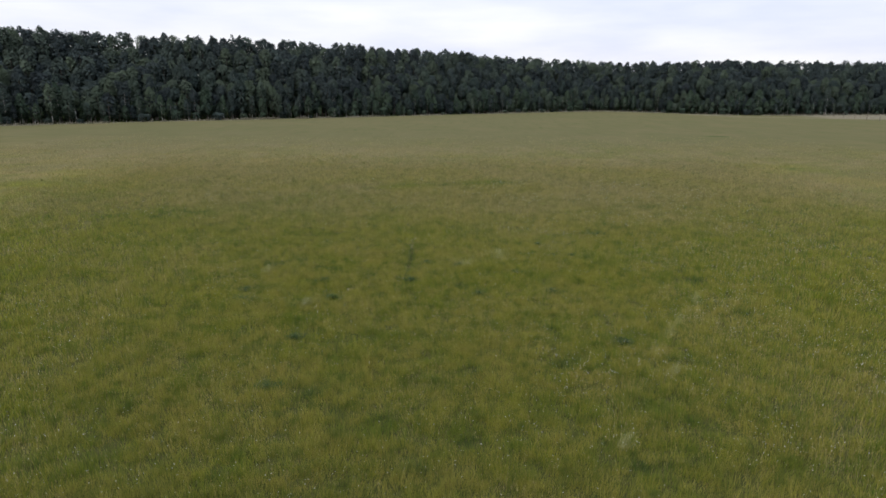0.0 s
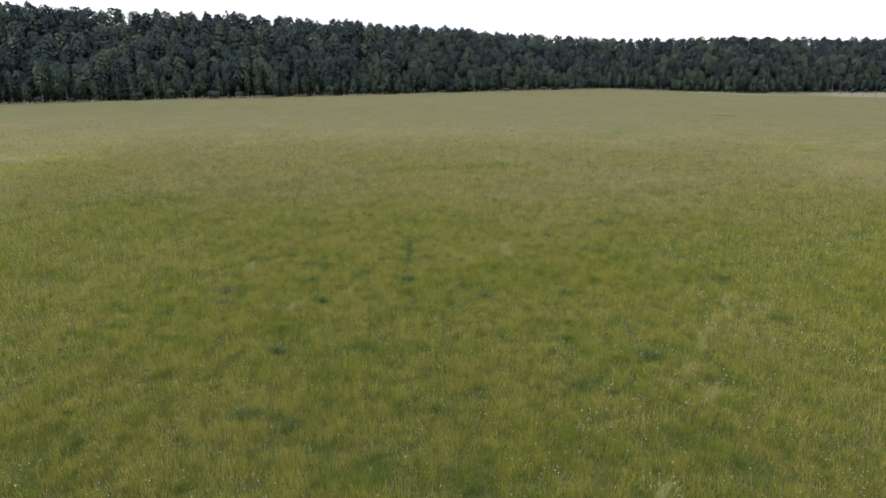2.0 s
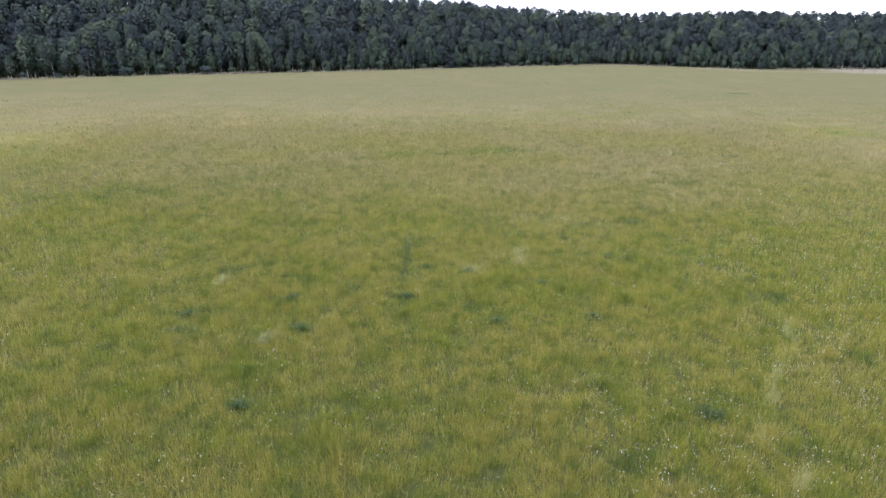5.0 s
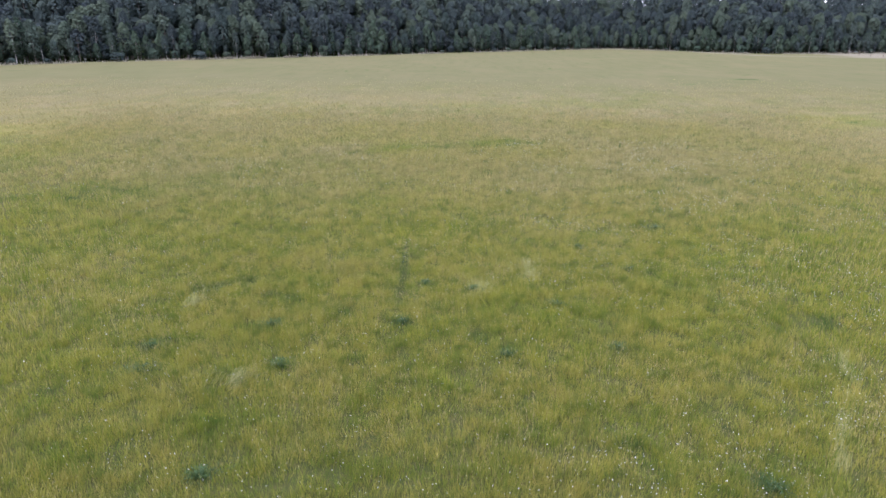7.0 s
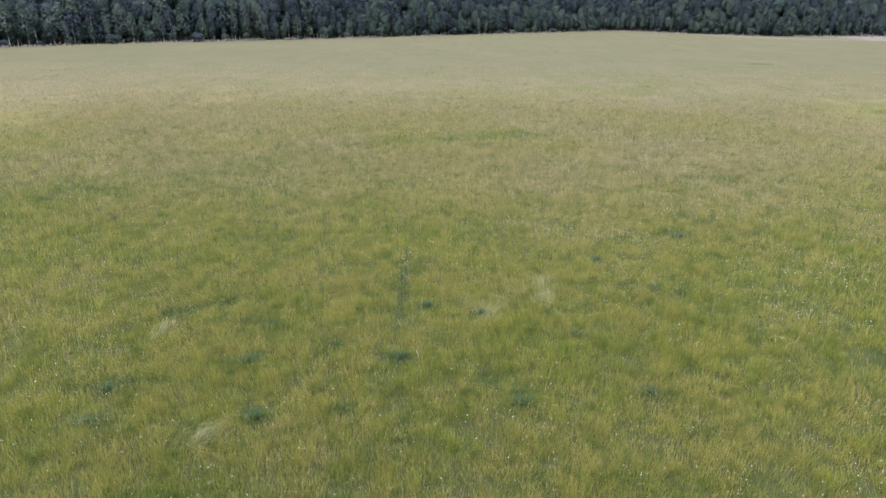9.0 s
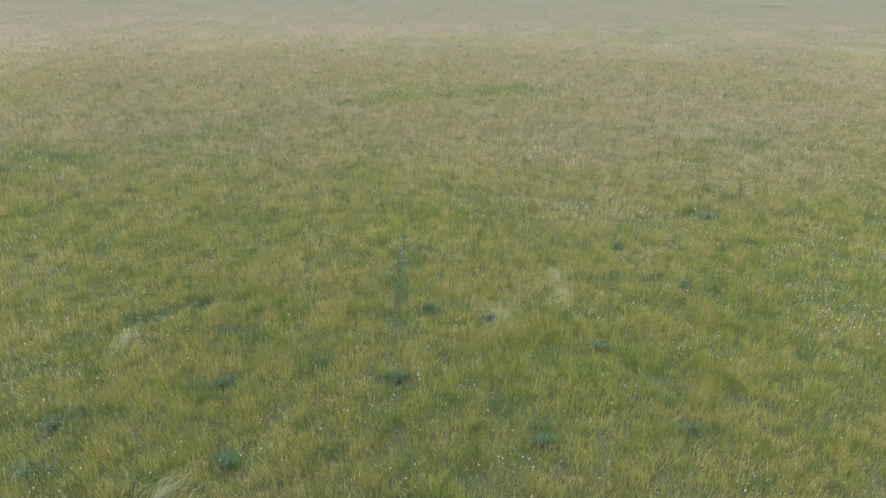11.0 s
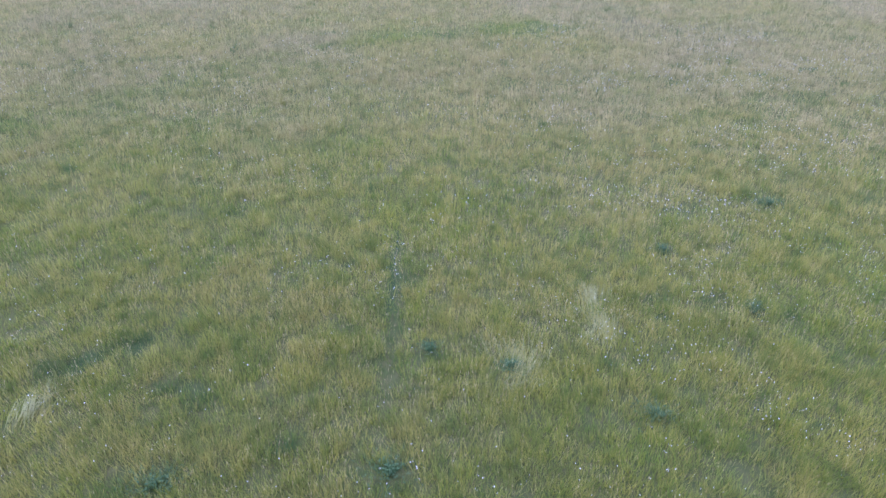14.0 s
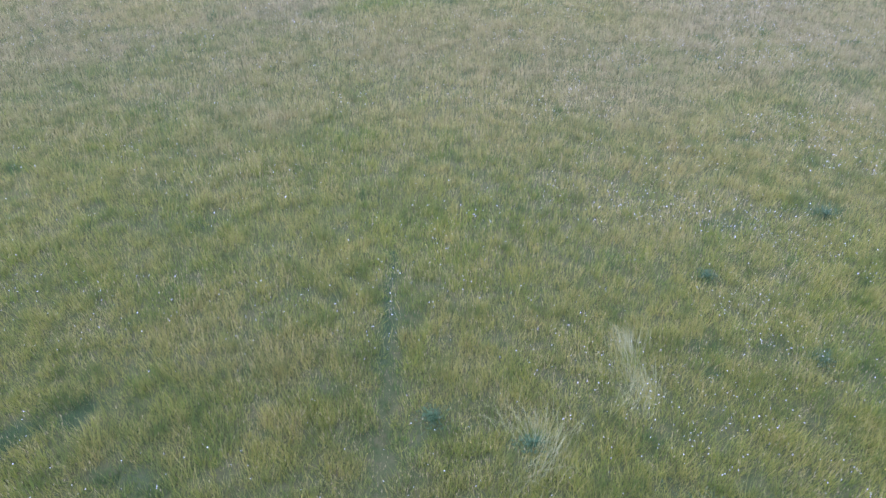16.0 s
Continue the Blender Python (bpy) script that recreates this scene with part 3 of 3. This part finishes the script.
    keep = rng.uniform(0, 1, len(bx)) < 0.12 + 0.9 * step(fbm(bx, by, 3.5, 91), 0.40, 0.64) * (0.35 + 0.65 * step(fbm(bx, by, 0.8, 93, 3), 0.4, 0.6))
    bx, by = bx[keep], by[keep]
    v, f = seed_stalks(bx, by, tall, head, thin)
    pieces.append((v, f + count))
    count += len(v)
stalk_mesh = mesh_of("grass_seed_heads", np.concatenate([p[0] for p in pieces]), np.concatenate([p[1] for p in pieces]), STALK)
tagged(new("grass_seed_heads", stalk_mesh), "ripe straw-coloured seed heads on thin grass stalks", "grass", kind="stuff")


def flower_heads(x, y, up, size):
    """Small domed heads of five petals' width on thin stems."""
    n = len(x)
    z = height(x, y) + up * rng.uniform(0.7, 1.15, n)
    r = size * rng.uniform(0.6, 1.3, n)
    tx, ty = rng.normal(0, 0.35, n), rng.normal(-0.15, 0.35, n)
    ring = [np.stack([x + r * math.cos(a), y + r * math.sin(a), z - r * (tx * math.cos(a) + ty * math.sin(a))], 1) for a in np.arange(5) * 1.2566]
    top = np.stack([x, y, z + 0.35 * r], 1)
    foot = np.stack([x + 0.05, y, height(x, y)], 1)
    verts = np.stack([*ring, top, foot], 1).reshape(-1, 3)
    tris = np.array([[0, 1, 5], [1, 2, 5], [2, 3, 5], [3, 4, 5], [4, 0, 5]])
    return verts, (np.arange(n)[:, None, None] * 7 + tris[None]).reshape(-1, 3)


def flower_patch(name, label, mat, per_m2, size, up, seed, lo, hi, east):
    pieces, count = [], 0
    for near, far, grow, box in [(0, 24, 1.0, (-17, 17, 19, 58)), (24, 50, 1.3, (-32, 32, 19, 88))]:
        bx, by = sown(near, far, per_m2 / grow, box)
        chance = 0.035 + step(fbm(bx, by, 3.0, seed), lo, hi) * (0.35 + east * step(bx, 2, 9))
        keep = rng.uniform(0, 1, len(bx)) < chance
        v, f = flower_heads(bx[keep], by[keep], up, size * grow)
        pieces.append((v, f + count))
        count += len(v)
    me = mesh_of(name, np.concatenate([p[0] for p in pieces]), np.concatenate([p[1] for p in pieces]), mat)
    tagged(new(name, me), label, "flowers", kind="stuff")


flower_patch("white_flowers", "small white wild flowers scattered through the grass", WHITE, 17.0, 0.0098, 0.56, 301, 0.40, 0.66, 0.9)
flower_patch("yellow_flowers", "small yellow wild flowers scattered through the grass", YELLOW, 3.0, 0.009, 0.50, 331, 0.46, 0.66, 0.0)


# ---- herbs and lying grass ----
def herb_clump(x, y, r):
    """A low mound of broad dark leaves."""
    n = int(330 * r)
    a, q = rng.uniform(0, 6.283, n), np.minimum(np.abs(rng.normal(0, 0.68, n)), 1.6)
    ragged = 0.75 + 0.5 * vnoise(np.cos(a) * 2 + x, np.sin(a) * 2 + y, 1.0, 3)
    px, py = q * r * ragged * np.cos(a), q * r * ragged * np.sin(a) * 0.85
    pz = 0.05 + 0.20 * np.clip(1 - 0.6 * q**2, 0.1, 1) * rng.uniform(0.3, 1.2, n)
    long, wide = rng.uniform(0.06, 0.13, n), rng.uniform(0.008, 0.017, n)
    lean = a + rng.normal(0, 0.8, n)
    ux, uy, uz = np.cos(lean), np.sin(lean), rng.uniform(-0.3, 0.7, n)
    base = np.stack([px, py, pz], 1)
    way = np.stack([ux, uy, uz], 1) * long[:, None]
    side = np.stack([-uy, ux, 0 * ux], 1) * wide[:, None]
    verts = np.stack([base, base + 0.5 * way + side, base + way, base + 0.5 * way - side], 1).reshape(-1, 3)
    faces = np.arange(4 * n).reshape(-1, 4)
    stem = np.stack([np.stack([px * 0.6 - 0.006, py * 0.6, 0 * px], 1), np.stack([px * 0.6 + 0.006, py * 0.6, 0 * px], 1),
                     base + (0.004, 0, 0), base - (0.004, 0, 0)], 1).reshape(-1, 3)
    root = new("herb_clump")
    root.location = (x, y, float(height(np.array([x]), np.array([y]))[0]))
    tagged(part("foliage", mesh_of("foliage", verts, faces, HERB), root, "broad dark green leaves"), kind="stuff")
    tagged(part("stem_tuft", mesh_of("stem_tuft", stem, faces, HERB), root), kind="stuff")
    return tagged(root, "low clump of dark broad-leaved herbs in the grass", "plant", "herb clumps in the meadow")


for k, (x, y, r) in enumerate(HERB_SPOTS):
    herb_clump(x, y, r if k < 2 else 0.9 * r)


def strands(px, py, way, long, wide, lift):
    """Long pale blades bent over and pressed down."""
    n = len(px)
    dx, dy = np.cos(way) * long, np.sin(way) * long
    side = np.stack([-np.sin(way) * wide, np.cos(way) * wide, 0 * wide], 1)
    foot, mid, tip = (np.stack([px + k * dx, py + k * dy, z], 1) for k, z in ((0, 0.02 + 0 * px), (0.45, lift), (1.0, lift * rng.uniform(0.3, 1.2, n))))
    verts = np.stack([foot - side, foot + side, mid + side, mid - side, tip], 1).reshape(-1, 3)
    tris = np.array([[0, 1, 2], [0, 2, 3], [3, 2, 4]])
    return verts, (np.arange(n)[:, None, None] * 5 + tris[None]).reshape(-1, 3)


def lying_grass(x, y, r, lie):
    """A swirl of pressed blades with a ragged outline."""
    n = int(240 * r)
    a = rng.uniform(0, 6.283, n)
    q = np.abs(rng.normal(0, 0.65, n)) * r * (0.5 + vnoise(np.cos(a) * 1.7 + x, np.sin(a) * 1.7 + y, 1.0, 4))
    px, py = q * np.cos(a) * 1.3, q * np.sin(a)
    c, s = math.cos(radians(lie)), math.sin(radians(lie))
    px, py = px * c - py * s, px * s + py * c
    way = radians(lie) + 1.1 * (vnoise(px + x, py + y, 0.6, 9) - 0.5) + rng.normal(0, 0.3, n)
    if (x, y, r, lie) in FLAT_SPOTS[2:4]:  # laid in a ring round a dark middle
        a = rng.uniform(-2.2, 2.6, n) + rng.normal(0, 0.25, n)
        q = r * np.abs(rng.normal(0.75, 0.38, n))
        px, py, way = 1.1 * q * np.cos(a), 1.2 * q * np.sin(a), 0.55 * a + radians(lie) + rng.normal(0, 0.5, n)
    v, f = strands(px, py, way, rng.uniform(0.35, 0.85, n), rng.uniform(0.002, 0.0045, n), rng.uniform(0.24, 0.46, n))
    ob = new("lying_grass", mesh_of("lying_grass", v, f, MATTED))
    ob.location = (x, y, float(height(np.array([x]), np.array([y]))[0]) + 0.03)
    return tagged(ob, "silvery pale swirl of grass pressed flat", "grass patch", "patches of lying grass")


for x, y, r, lie in FLAT_SPOTS:
    lying_grass(x, y, r, lie)


def trodden_path(points):
    """Pale grass bent along a narrow path."""
    px, py, way = [], [], []
    for (x0, y0), (x1, y1) in zip(points[:-1], points[1:]):
        n = int(44 * math.hypot(x1 - x0, y1 - y0))
        t = rng.uniform(0, 1, n)
        side = rng.normal(0, 0.11, n) + 0.35 * (vnoise(x0 + t * (x1 - x0), y0 + t * (y1 - y0), 1.1, 12) - 0.5)
        a = math.atan2(y1 - y0, x1 - x0)
        px.append(x0 + t * (x1 - x0) - side * math.sin(a))
        py.append(y0 + t * (y1 - y0) + side * math.cos(a))
        way.append(a + rng.normal(0, 0.35, n))
    px, py, way = (np.concatenate(v) for v in (px, py, way))
    keep = vnoise(px, py, 0.9, 14) > 0.33
    px, py, way = px[keep], py[keep], way[keep]
    n = len(px)
    v, f = strands(px, py, way, rng.uniform(0.3, 0.7, n), rng.uniform(0.002, 0.004, n), rng.uniform(0.18, 0.40, n))
    v[:, 2] += np.repeat(height(px, py), 5) + 0.03
    tagged(new("trodden_path", mesh_of("trodden_path", v, f, MATTED)), "narrow pale path of bent grass through the meadow", "path")


trodden_path(PALE_PATH)


# ---- trees ----
def tube(points, radii, sides=6):
    """A tapered round limb through points."""
    verts, faces = [], []
    for k, (p, r) in enumerate(zip(points, radii)):
        ahead = Vector(points[min(k + 1, len(points) - 1)]) - Vector(points[max(k - 1, 0)])
        turn = ahead.to_track_quat("Z", "Y")
        for s in range(sides):
            a = 6.2832 * s / sides
            verts.append(Vector(p) + turn @ Vector((r * math.cos(a), r * math.sin(a), 0)))
    for k in range(len(points) - 1):
        for s in range(sides):
            t = (s + 1) % sides
            faces.append((k * sides + s, k * sides + t, (k + 1) * sides + t, (k + 1) * sides + s))
    return [tuple(v) for v in verts], faces


def crown(tall, low, wide, shape, lumps, count, leaf, r):
    """Leaf sprays all over a rounded crown with bulging boughs: corners, faces and the way each bough faces."""
    mid, half = tall * (0.5 + 0.5 * low), 0.5 * tall * (1 - low)
    boughs = r.normal(0, 1, (lumps, 3))
    boughs /= np.linalg.norm(boughs, axis=1)[:, None]
    swell = r.uniform(0.7, 1.25, lumps)
    u = r.normal(0, 1, (count, 3)) + (0, 0, 0.25)
    u /= np.linalg.norm(u, axis=1)[:, None]
    close = (u @ boughs.T - 1) * (0.5 * lumps) + 0.35 * swell
    nearest = close.argmax(1)
    reach = 0.66 + 0.33 * swell[nearest] * np.exp(np.minimum(close[np.arange(count), nearest] - 0.35 * swell[nearest], 0))
    z = u[:, 2]
    if shape == "cone":
        girth = 1.0 - 0.34 * z - 0.10 * z * z
    elif shape == "dome":
        girth = 1.12 - 0.12 * z
    else:
        girth = 1.0 - 0.10 * z
    depth = reach * np.where((r.uniform(0, 1, count) < 0.14) & (u[:, 2] < 0.5), r.uniform(1.0, 1.2, count), r.uniform(0.72, 1.0, count) ** 0.5)
    pos = np.stack([u[:, 0] * wide * girth * depth, u[:, 1] * wide * girth * depth, mid + half * np.sign(z) * np.abs(z) ** 0.7 * (0.35 + 0.65 * depth)], 1)
    out = np.stack([0.7 * u[:, 0], 0.7 * u[:, 1], 1.3 * z + 0.25], 1) + 0.8 * (u - boughs[nearest])
    out /= np.linalg.norm(out, axis=1)[:, None]
    face = out + r.normal(0, 0.65, (count, 3))
    face /= np.linalg.norm(face, axis=1)[:, None]
    e = np.cross(face, r.normal(0, 0.5, (count, 3)) + (0, 0, 1))
    e /= np.linalg.norm(e, axis=1)[:, None]
    f = np.cross(face, e)
    size = (leaf * r.uniform(0.6, 1.35, count))[:, None]
    tilt = r.uniform(-0.6, 0.6, (count, 1))
    verts = np.stack([pos + e * size, pos - e * size * 0.9 + f * size * tilt, pos - f * size * np.where(f[:, 2:] > 0, 1.7, -1.7) + e * size * tilt], 1)
    lean = out + 0.55 * face
    lean /= np.linalg.norm(lean, axis=1)[:, None]
    return verts.reshape(-1, 3), np.arange(3 * count).reshape(-1, 3), np.repeat(lean, 3, 0), boughs, mid, half


def tree(name, label, tall, low, wide, shape, lumps, count, leaf, leaf_mat, bark, seed):
    """A tree with a tapered trunk and limbs and a crown of many small sprays."""
    r = np.random.default_rng(seed)
    root = new(name)
    bend = r.normal(0, 0.012 * tall, 2)
    spine = [(bend[0] * k * k, bend[1] * k * k, 0.94 * tall * k - 0.1) for k in (0, 0.12, 0.3, 0.55, 0.8, 1.0)]
    girth = 0.008 * tall + 0.02
    lv, lf = tube(spine, [girth * 1.35, girth, 0.82 * girth, 0.55 * girth, 0.28 * girth, 0.03], 5)
    verts, faces, bulge, boughs, mid, half = crown(tall, low, wide, shape, lumps, count, leaf, r)
    for k in range(min(9, lumps)):
        end = np.array([*(boughs[k, :2] * wide * 0.7), mid + 0.8 * half * boughs[k, 2]])
        foot = np.array([*(bend * (end[2] / tall) ** 2), max(end[2] - 0.12 * tall, 0.05 * tall)])
        v, f = tube([tuple(foot), tuple(0.5 * (foot + end) + (0, 0, 0.02 * tall)), tuple(end)], [0.35 * girth, 0.2 * girth, 0.05 * girth], 3)
        lf += [tuple(i + len(lv) for i in q) for q in f]
        lv += v
    part("trunk", mesh_of("trunk", lv, lf, bark), root)
    verts[:, :2] += bend * (verts[:, 2:] / tall) ** 2
    verts[:, 2] = np.maximum(verts[:, 2], 0.15)
    part("crown", mesh_of("crown", verts, faces, leaf_mat, None, bulge), root)
    return tagged(root, label, "tree", "trees at the wood's edge")


TALL = [tree("birch_tree", "tall birch with a rounded dark green crown", 21, 0.50, 2.5, "egg", 40, 1700, 0.34, LEAF, BIRCH_BARK, 1),
        tree("birch_tree", "tall birch with a broad dark green crown", 20, 0.50, 3.0, "egg", 48, 2000, 0.34, LEAF, BIRCH_BARK, 2),
        tree("aspen_tree", "tall aspen with a rounded grey-green crown", 20, 0.55, 2.9, "dome", 44, 1900, 0.34, ASPEN, DARK_BARK, 3),
        tree("aspen_tree", "tall aspen with a narrow grey-green crown", 21, 0.48, 2.3, "egg", 36, 1700, 0.33, ASPEN, DARK_BARK, 4),
        tree("birch_tree", "tall birch with a tapering dark green crown", 22, 0.44, 2.7, "cone", 40, 1700, 0.33, LEAF, BIRCH_BARK, 5)]
YOUNG = [tree("young_birch", "young birch with a tapering light green crown", 11, 0.12, 1.8, "cone", 34, 800, 0.27, SHRUB, BIRCH_BARK, 11),
         tree("young_birch", "young birch with a narrow rounded green crown", 12, 0.16, 1.7, "egg", 34, 800, 0.27, LEAF, BIRCH_BARK, 12),
         tree("young_aspen", "young aspen with a full green crown down to the grass", 10, 0.06, 2.1, "cone", 38, 950, 0.28, SHRUB, DARK_BARK, 13),
         tree("young_aspen", "young aspen with a dense dark rounded crown", 12, 0.12, 2.1, "egg", 38, 1000, 0.28, ASPEN, DARK_BARK, 14)]
BUSH = [tree("willow_bush", "low rounded willow bush at the meadow's edge", 4.2, 0.02, 2.3, "egg", 22, 380, 0.27, SHRUB, DARK_BARK, 21),
        tree("willow_bush", "dense willow bush with grey-green leaves", 3.2, 0.02, 1.9, "dome", 18, 330, 0.25, ASPEN, DARK_BARK, 22)]

edge_run = [0.0]
for (x0, y0), (x1, y1) in zip(WOOD_EDGE[:-1], WOOD_EDGE[1:]):
    edge_run.append(edge_run[-1] + math.hypot(x1 - x0, y1 - y0))
edge_way = []  # the way into the wood at each corner of its edge
for k in range(len(WOOD_EDGE)):
    before = Vector(WOOD_EDGE[max(k, 1)]) - Vector(WOOD_EDGE[max(k, 1) - 1])
    after = Vector(WOOD_EDGE[min(k + 1, len(WOOD_EDGE) - 1)]) - Vector(WOOD_EDGE[min(k + 1, len(WOOD_EDGE) - 1) - 1])
    along = before.normalized() + after.normalized()
    edge_way.append(Vector((-along.y, along.x)).normalized())


def along_edge(s, inward):
    """A place s metres along the wood's edge and so far into the wood."""
    k = max(i for i in range(len(edge_run) - 1) if edge_run[i] <= s)
    q = (s - edge_run[k]) / (edge_run[k + 1] - edge_run[k])
    p = Vector(WOOD_EDGE[k]).lerp(Vector(WOOD_EDGE[k + 1]), q) + float(inward) * edge_way[k].lerp(edge_way[k + 1], q).normalized()
    return p.x, p.y


RUN0, RUN1 = 95.0, edge_run[-1] - 60


def row_of_trees(inward, gap, r):
    """Places along a row at that depth, about so far apart."""
    spots, s, last, need = [], RUN0, along_edge(RUN0, inward), gap * r.uniform(0, 1)
    gone = 0.0
    while s < RUN1:
        here = along_edge(s, inward)
        gone += math.hypot(here[0] - last[0], here[1] - last[1])
        last = here
        if gone > need:
            spots.append(along_edge(s, inward + r.normal(0, 1.6)))
            gone, need = 0.0, gap * r.uniform(0.6, 1.4)
        s += 0.5
    return spots


def plant(kinds, x, y, scale, pick):
    kind = kinds[pick.integers(len(kinds))]
    wide = scale * pick.uniform(0.85, 1.2)
    m = pose(x, y, 0, pick.normal(0, 1.2), pick.normal(0, 1.2), pick.uniform(0, 360)) @ Matrix.Diagonal((wide, wide, scale, 1))
    copy_thing(kind, m)


pick = np.random.default_rng(33)
ROWS = [  # into the wood, spacing, kinds, least and most size
    (0.5, 9.0, BUSH, 0.4, 1.1),
    (2.5, 4.2, YOUNG, 0.35, 0.95),
    (5.5, 3.8, YOUNG, 0.65, 1.35),
    (9.5, 5.0, TALL, 0.48, 0.80),
    (14.0, 4.8, TALL, 0.64, 1.0),
]
for inward, gap, kinds, low, high in ROWS:
    for x, y in row_of_trees(inward, gap, pick):
        plant(kinds, x, y, pick.uniform(low, high), pick)
for k, first_tree in enumerate(TALL + YOUNG + BUSH):
    x, y = along_edge(RUN0 - 6 - 5 * k, 9 if first_tree in TALL else 4)
    first_tree.location = (x, y, 0)


def deep_wood():
    """The wood behind its edge: trunks and crowns closing up."""
    r = np.random.default_rng(77)
    verts, faces, bulges, shades, count = [], [], [], [], 0
    tv, tf = [], []
    for inward, gap, low, high, sprays in ((8, 4.6, 5, 10, 400), (12, 4.2, 8, 14, 460), (16, 4.2, 11, 18, 560), (20, 4.2, 14, 21, 620), (24, 4.2, 17, 24.5, 680), (28.5, 4.2, 20, 27.5, 680), (33.5, 4.2, 23.5, 29.5, 680), (39, 4.2, 27, 30.2, 680), (45, 4.2, 28, 30.6, 680), (52, 4.0, 24, 29, 700)):
        for x, y in row_of_trees(inward, gap, r):
            tall = r.uniform(low, high) * float(np.interp(x, (-170, -110, 0, 90, 140), (1.13, 1.17, 1.16, 1.08, 1.04)))
            wide = (r.uniform(2.1, 3.2) if inward < 26 else r.uniform(2.4, 3.7)) if inward < 50 else 4.2
            bare = 0.1 if inward < 14 or inward > 50 else r.uniform(0.45, 0.62)
            shape = ("egg", "egg", "dome", "dome", "cone")[r.integers(5 if inward < 26 else 4)]
            v, f, b = crown(tall, bare, wide, shape, int(r.integers(30, 50)), sprays, 0.42 if inward < 50 else 0.9, r)[:3]
            verts.append(v + (x, y, 0))
            bulges.append(b)
            shades.append(np.full(len(v), r.uniform()))
            faces.append(f + count)
            count += len(v)
            v, f = tube([(x, y, -0.1), (x, y, 0.5 * tall), (x, y, 0.95 * tall)], [0.22, 0.15, 0.04], 5)
            tf += [tuple(i + len(tv) for i in q) for q in f]
            tv += v
    wood = tagged(new("deep_wood"), "dense dark wood of birch and aspen behind the edge", "wood", kind="stuff")
    tagged(part("crowns", mesh_of("crowns", np.concatenate(verts), np.concatenate(faces), WOOD, {"kind_of_tree": np.concatenate(shades)}, np.concatenate(bulges)), wood), kind="stuff")
    tagged(part("trunks", mesh_of("trunks", tv, tf, DARK_BARK), wood), kind="stuff")


deep_wood()


def verge_grass():
    """Tall pale grass in front of the first bushes."""
    r = np.random.default_rng(55)
    n = 9000
    s = r.uniform(RUN0, RUN1, n)
    place = np.array([along_edge(a, b) for a, b in zip(s, -np.abs(r.normal(0, 1.6, n)))])
    keep = fbm(place[:, 0], place[:, 1], 9.0, 15, 2) > 0.42
    x, y = place[keep, 0], place[keep, 1]
    n = len(x)
    a, h, w = r.uniform(0, 3.14, n), r.uniform(0.35, 0.95, n), r.uniform(0.10, 0.28, n)
    verts = np.stack([np.stack([x - w * np.cos(a), y - w * np.sin(a), 0 * x], 1), np.stack([x + w * np.cos(a), y + w * np.sin(a), 0 * x], 1),
                      np.stack([x + r.normal(0, 0.15, n), y + r.normal(0, 0.15, n), h], 1)], 1).reshape(-1, 3)
    ob = new("verge_grass", mesh_of("verge_grass", verts, np.arange(3 * n).reshape(-1, 3), VERGE))
    tagged(ob, "tall pale dry grass along the wood's edge", "grass", kind="stuff")


verge_grass()


def dry_bank(x0, x1, tall):
    """A long low heap of pale dry grass and litter."""
    r = np.random.default_rng(int(abs(x0) * 10))
    n = int(130 * (x1 - x0))
    t, q = r.uniform(-1, 1, n), r.normal(0, 0.45, n)
    px, py = 0.5 * (x1 - x0) * t, 0.7 * q
    top = tall * np.sqrt(np.clip(1 - t**4, 0.05, 1)) * np.exp(-(q**2)) * r.uniform(0.55, 1.1, n)
    a, w = r.uniform(0, 6.283, n), r.uniform(0.05, 0.14, n)
    lean = r.normal(0, 0.3, (2, n))
    verts = np.stack([np.stack([px - w * np.cos(a), py - w * np.sin(a), 0 * px - 0.05], 1), np.stack([px + w * np.cos(a), py + w * np.sin(a), 0 * px - 0.05], 1),
                      np.stack([px + lean[0], py + lean[1], top], 1)], 1).reshape(-1, 3)
    ob = new("dry_grass_bank", mesh_of("dry_grass_bank", verts, np.arange(3 * n).reshape(-1, 3), VERGE))
    x = 0.5 * (x0 + x1)
    ob.matrix_world = pose(x, float(np.interp(x, *np.transpose(WOOD_EDGE))) - 2.2, 0, 0, 0, 36)
    return tagged(ob, "low pale bank of dry grass by the wood", "grass bank", "banks of dry grass")


for x0, x1, tall in ((-81.5, -78.0, 0.9), (-76.5, -68.0, 1.0), (-63.5, -57.5, 0.9)):
    dry_bank(x0, x1, tall)


# ---- fence ----
def wire_fence():
    """Weathered posts with five strands of wire."""
    root = tagged(new("wire_fence"), "weathered wooden post and wire fence by the wood", "fence")
    a, b, n = Vector((203.5, 378, 0)), Vector((186, 288, 0)), 8
    r = np.random.default_rng(8)
    tops = []
    for k in range(n):
        p = a.lerp(b, k / (n - 1))
        lean = Vector((r.normal(0, 0.05), r.normal(0, 0.05), 0))
        tall = r.uniform(2.1, 2.5)
        v, f = tube([p - Vector((0, 0, 0.2)), p + 0.5 * lean + Vector((0, 0, 0.5 * tall)), p + lean + Vector((0, 0, tall)), p + lean + Vector((0, 0, tall + 0.05))], [0.12, 0.11, 0.10, 0.03], 8)
        part("post", mesh_of("post", v, f, POST), root)
        tops.append((p, lean))
    for k in range(5):
        z = 0.4 + 0.4 * k
        line = [p + lean * (z / 2.3) + Vector((0.12, 0, z)) for p, lean in tops]
        v, f = tube(line, [0.012] * n, 4)
        part("wire", mesh_of("wire", v, f, WIRE), root)


wire_fence()
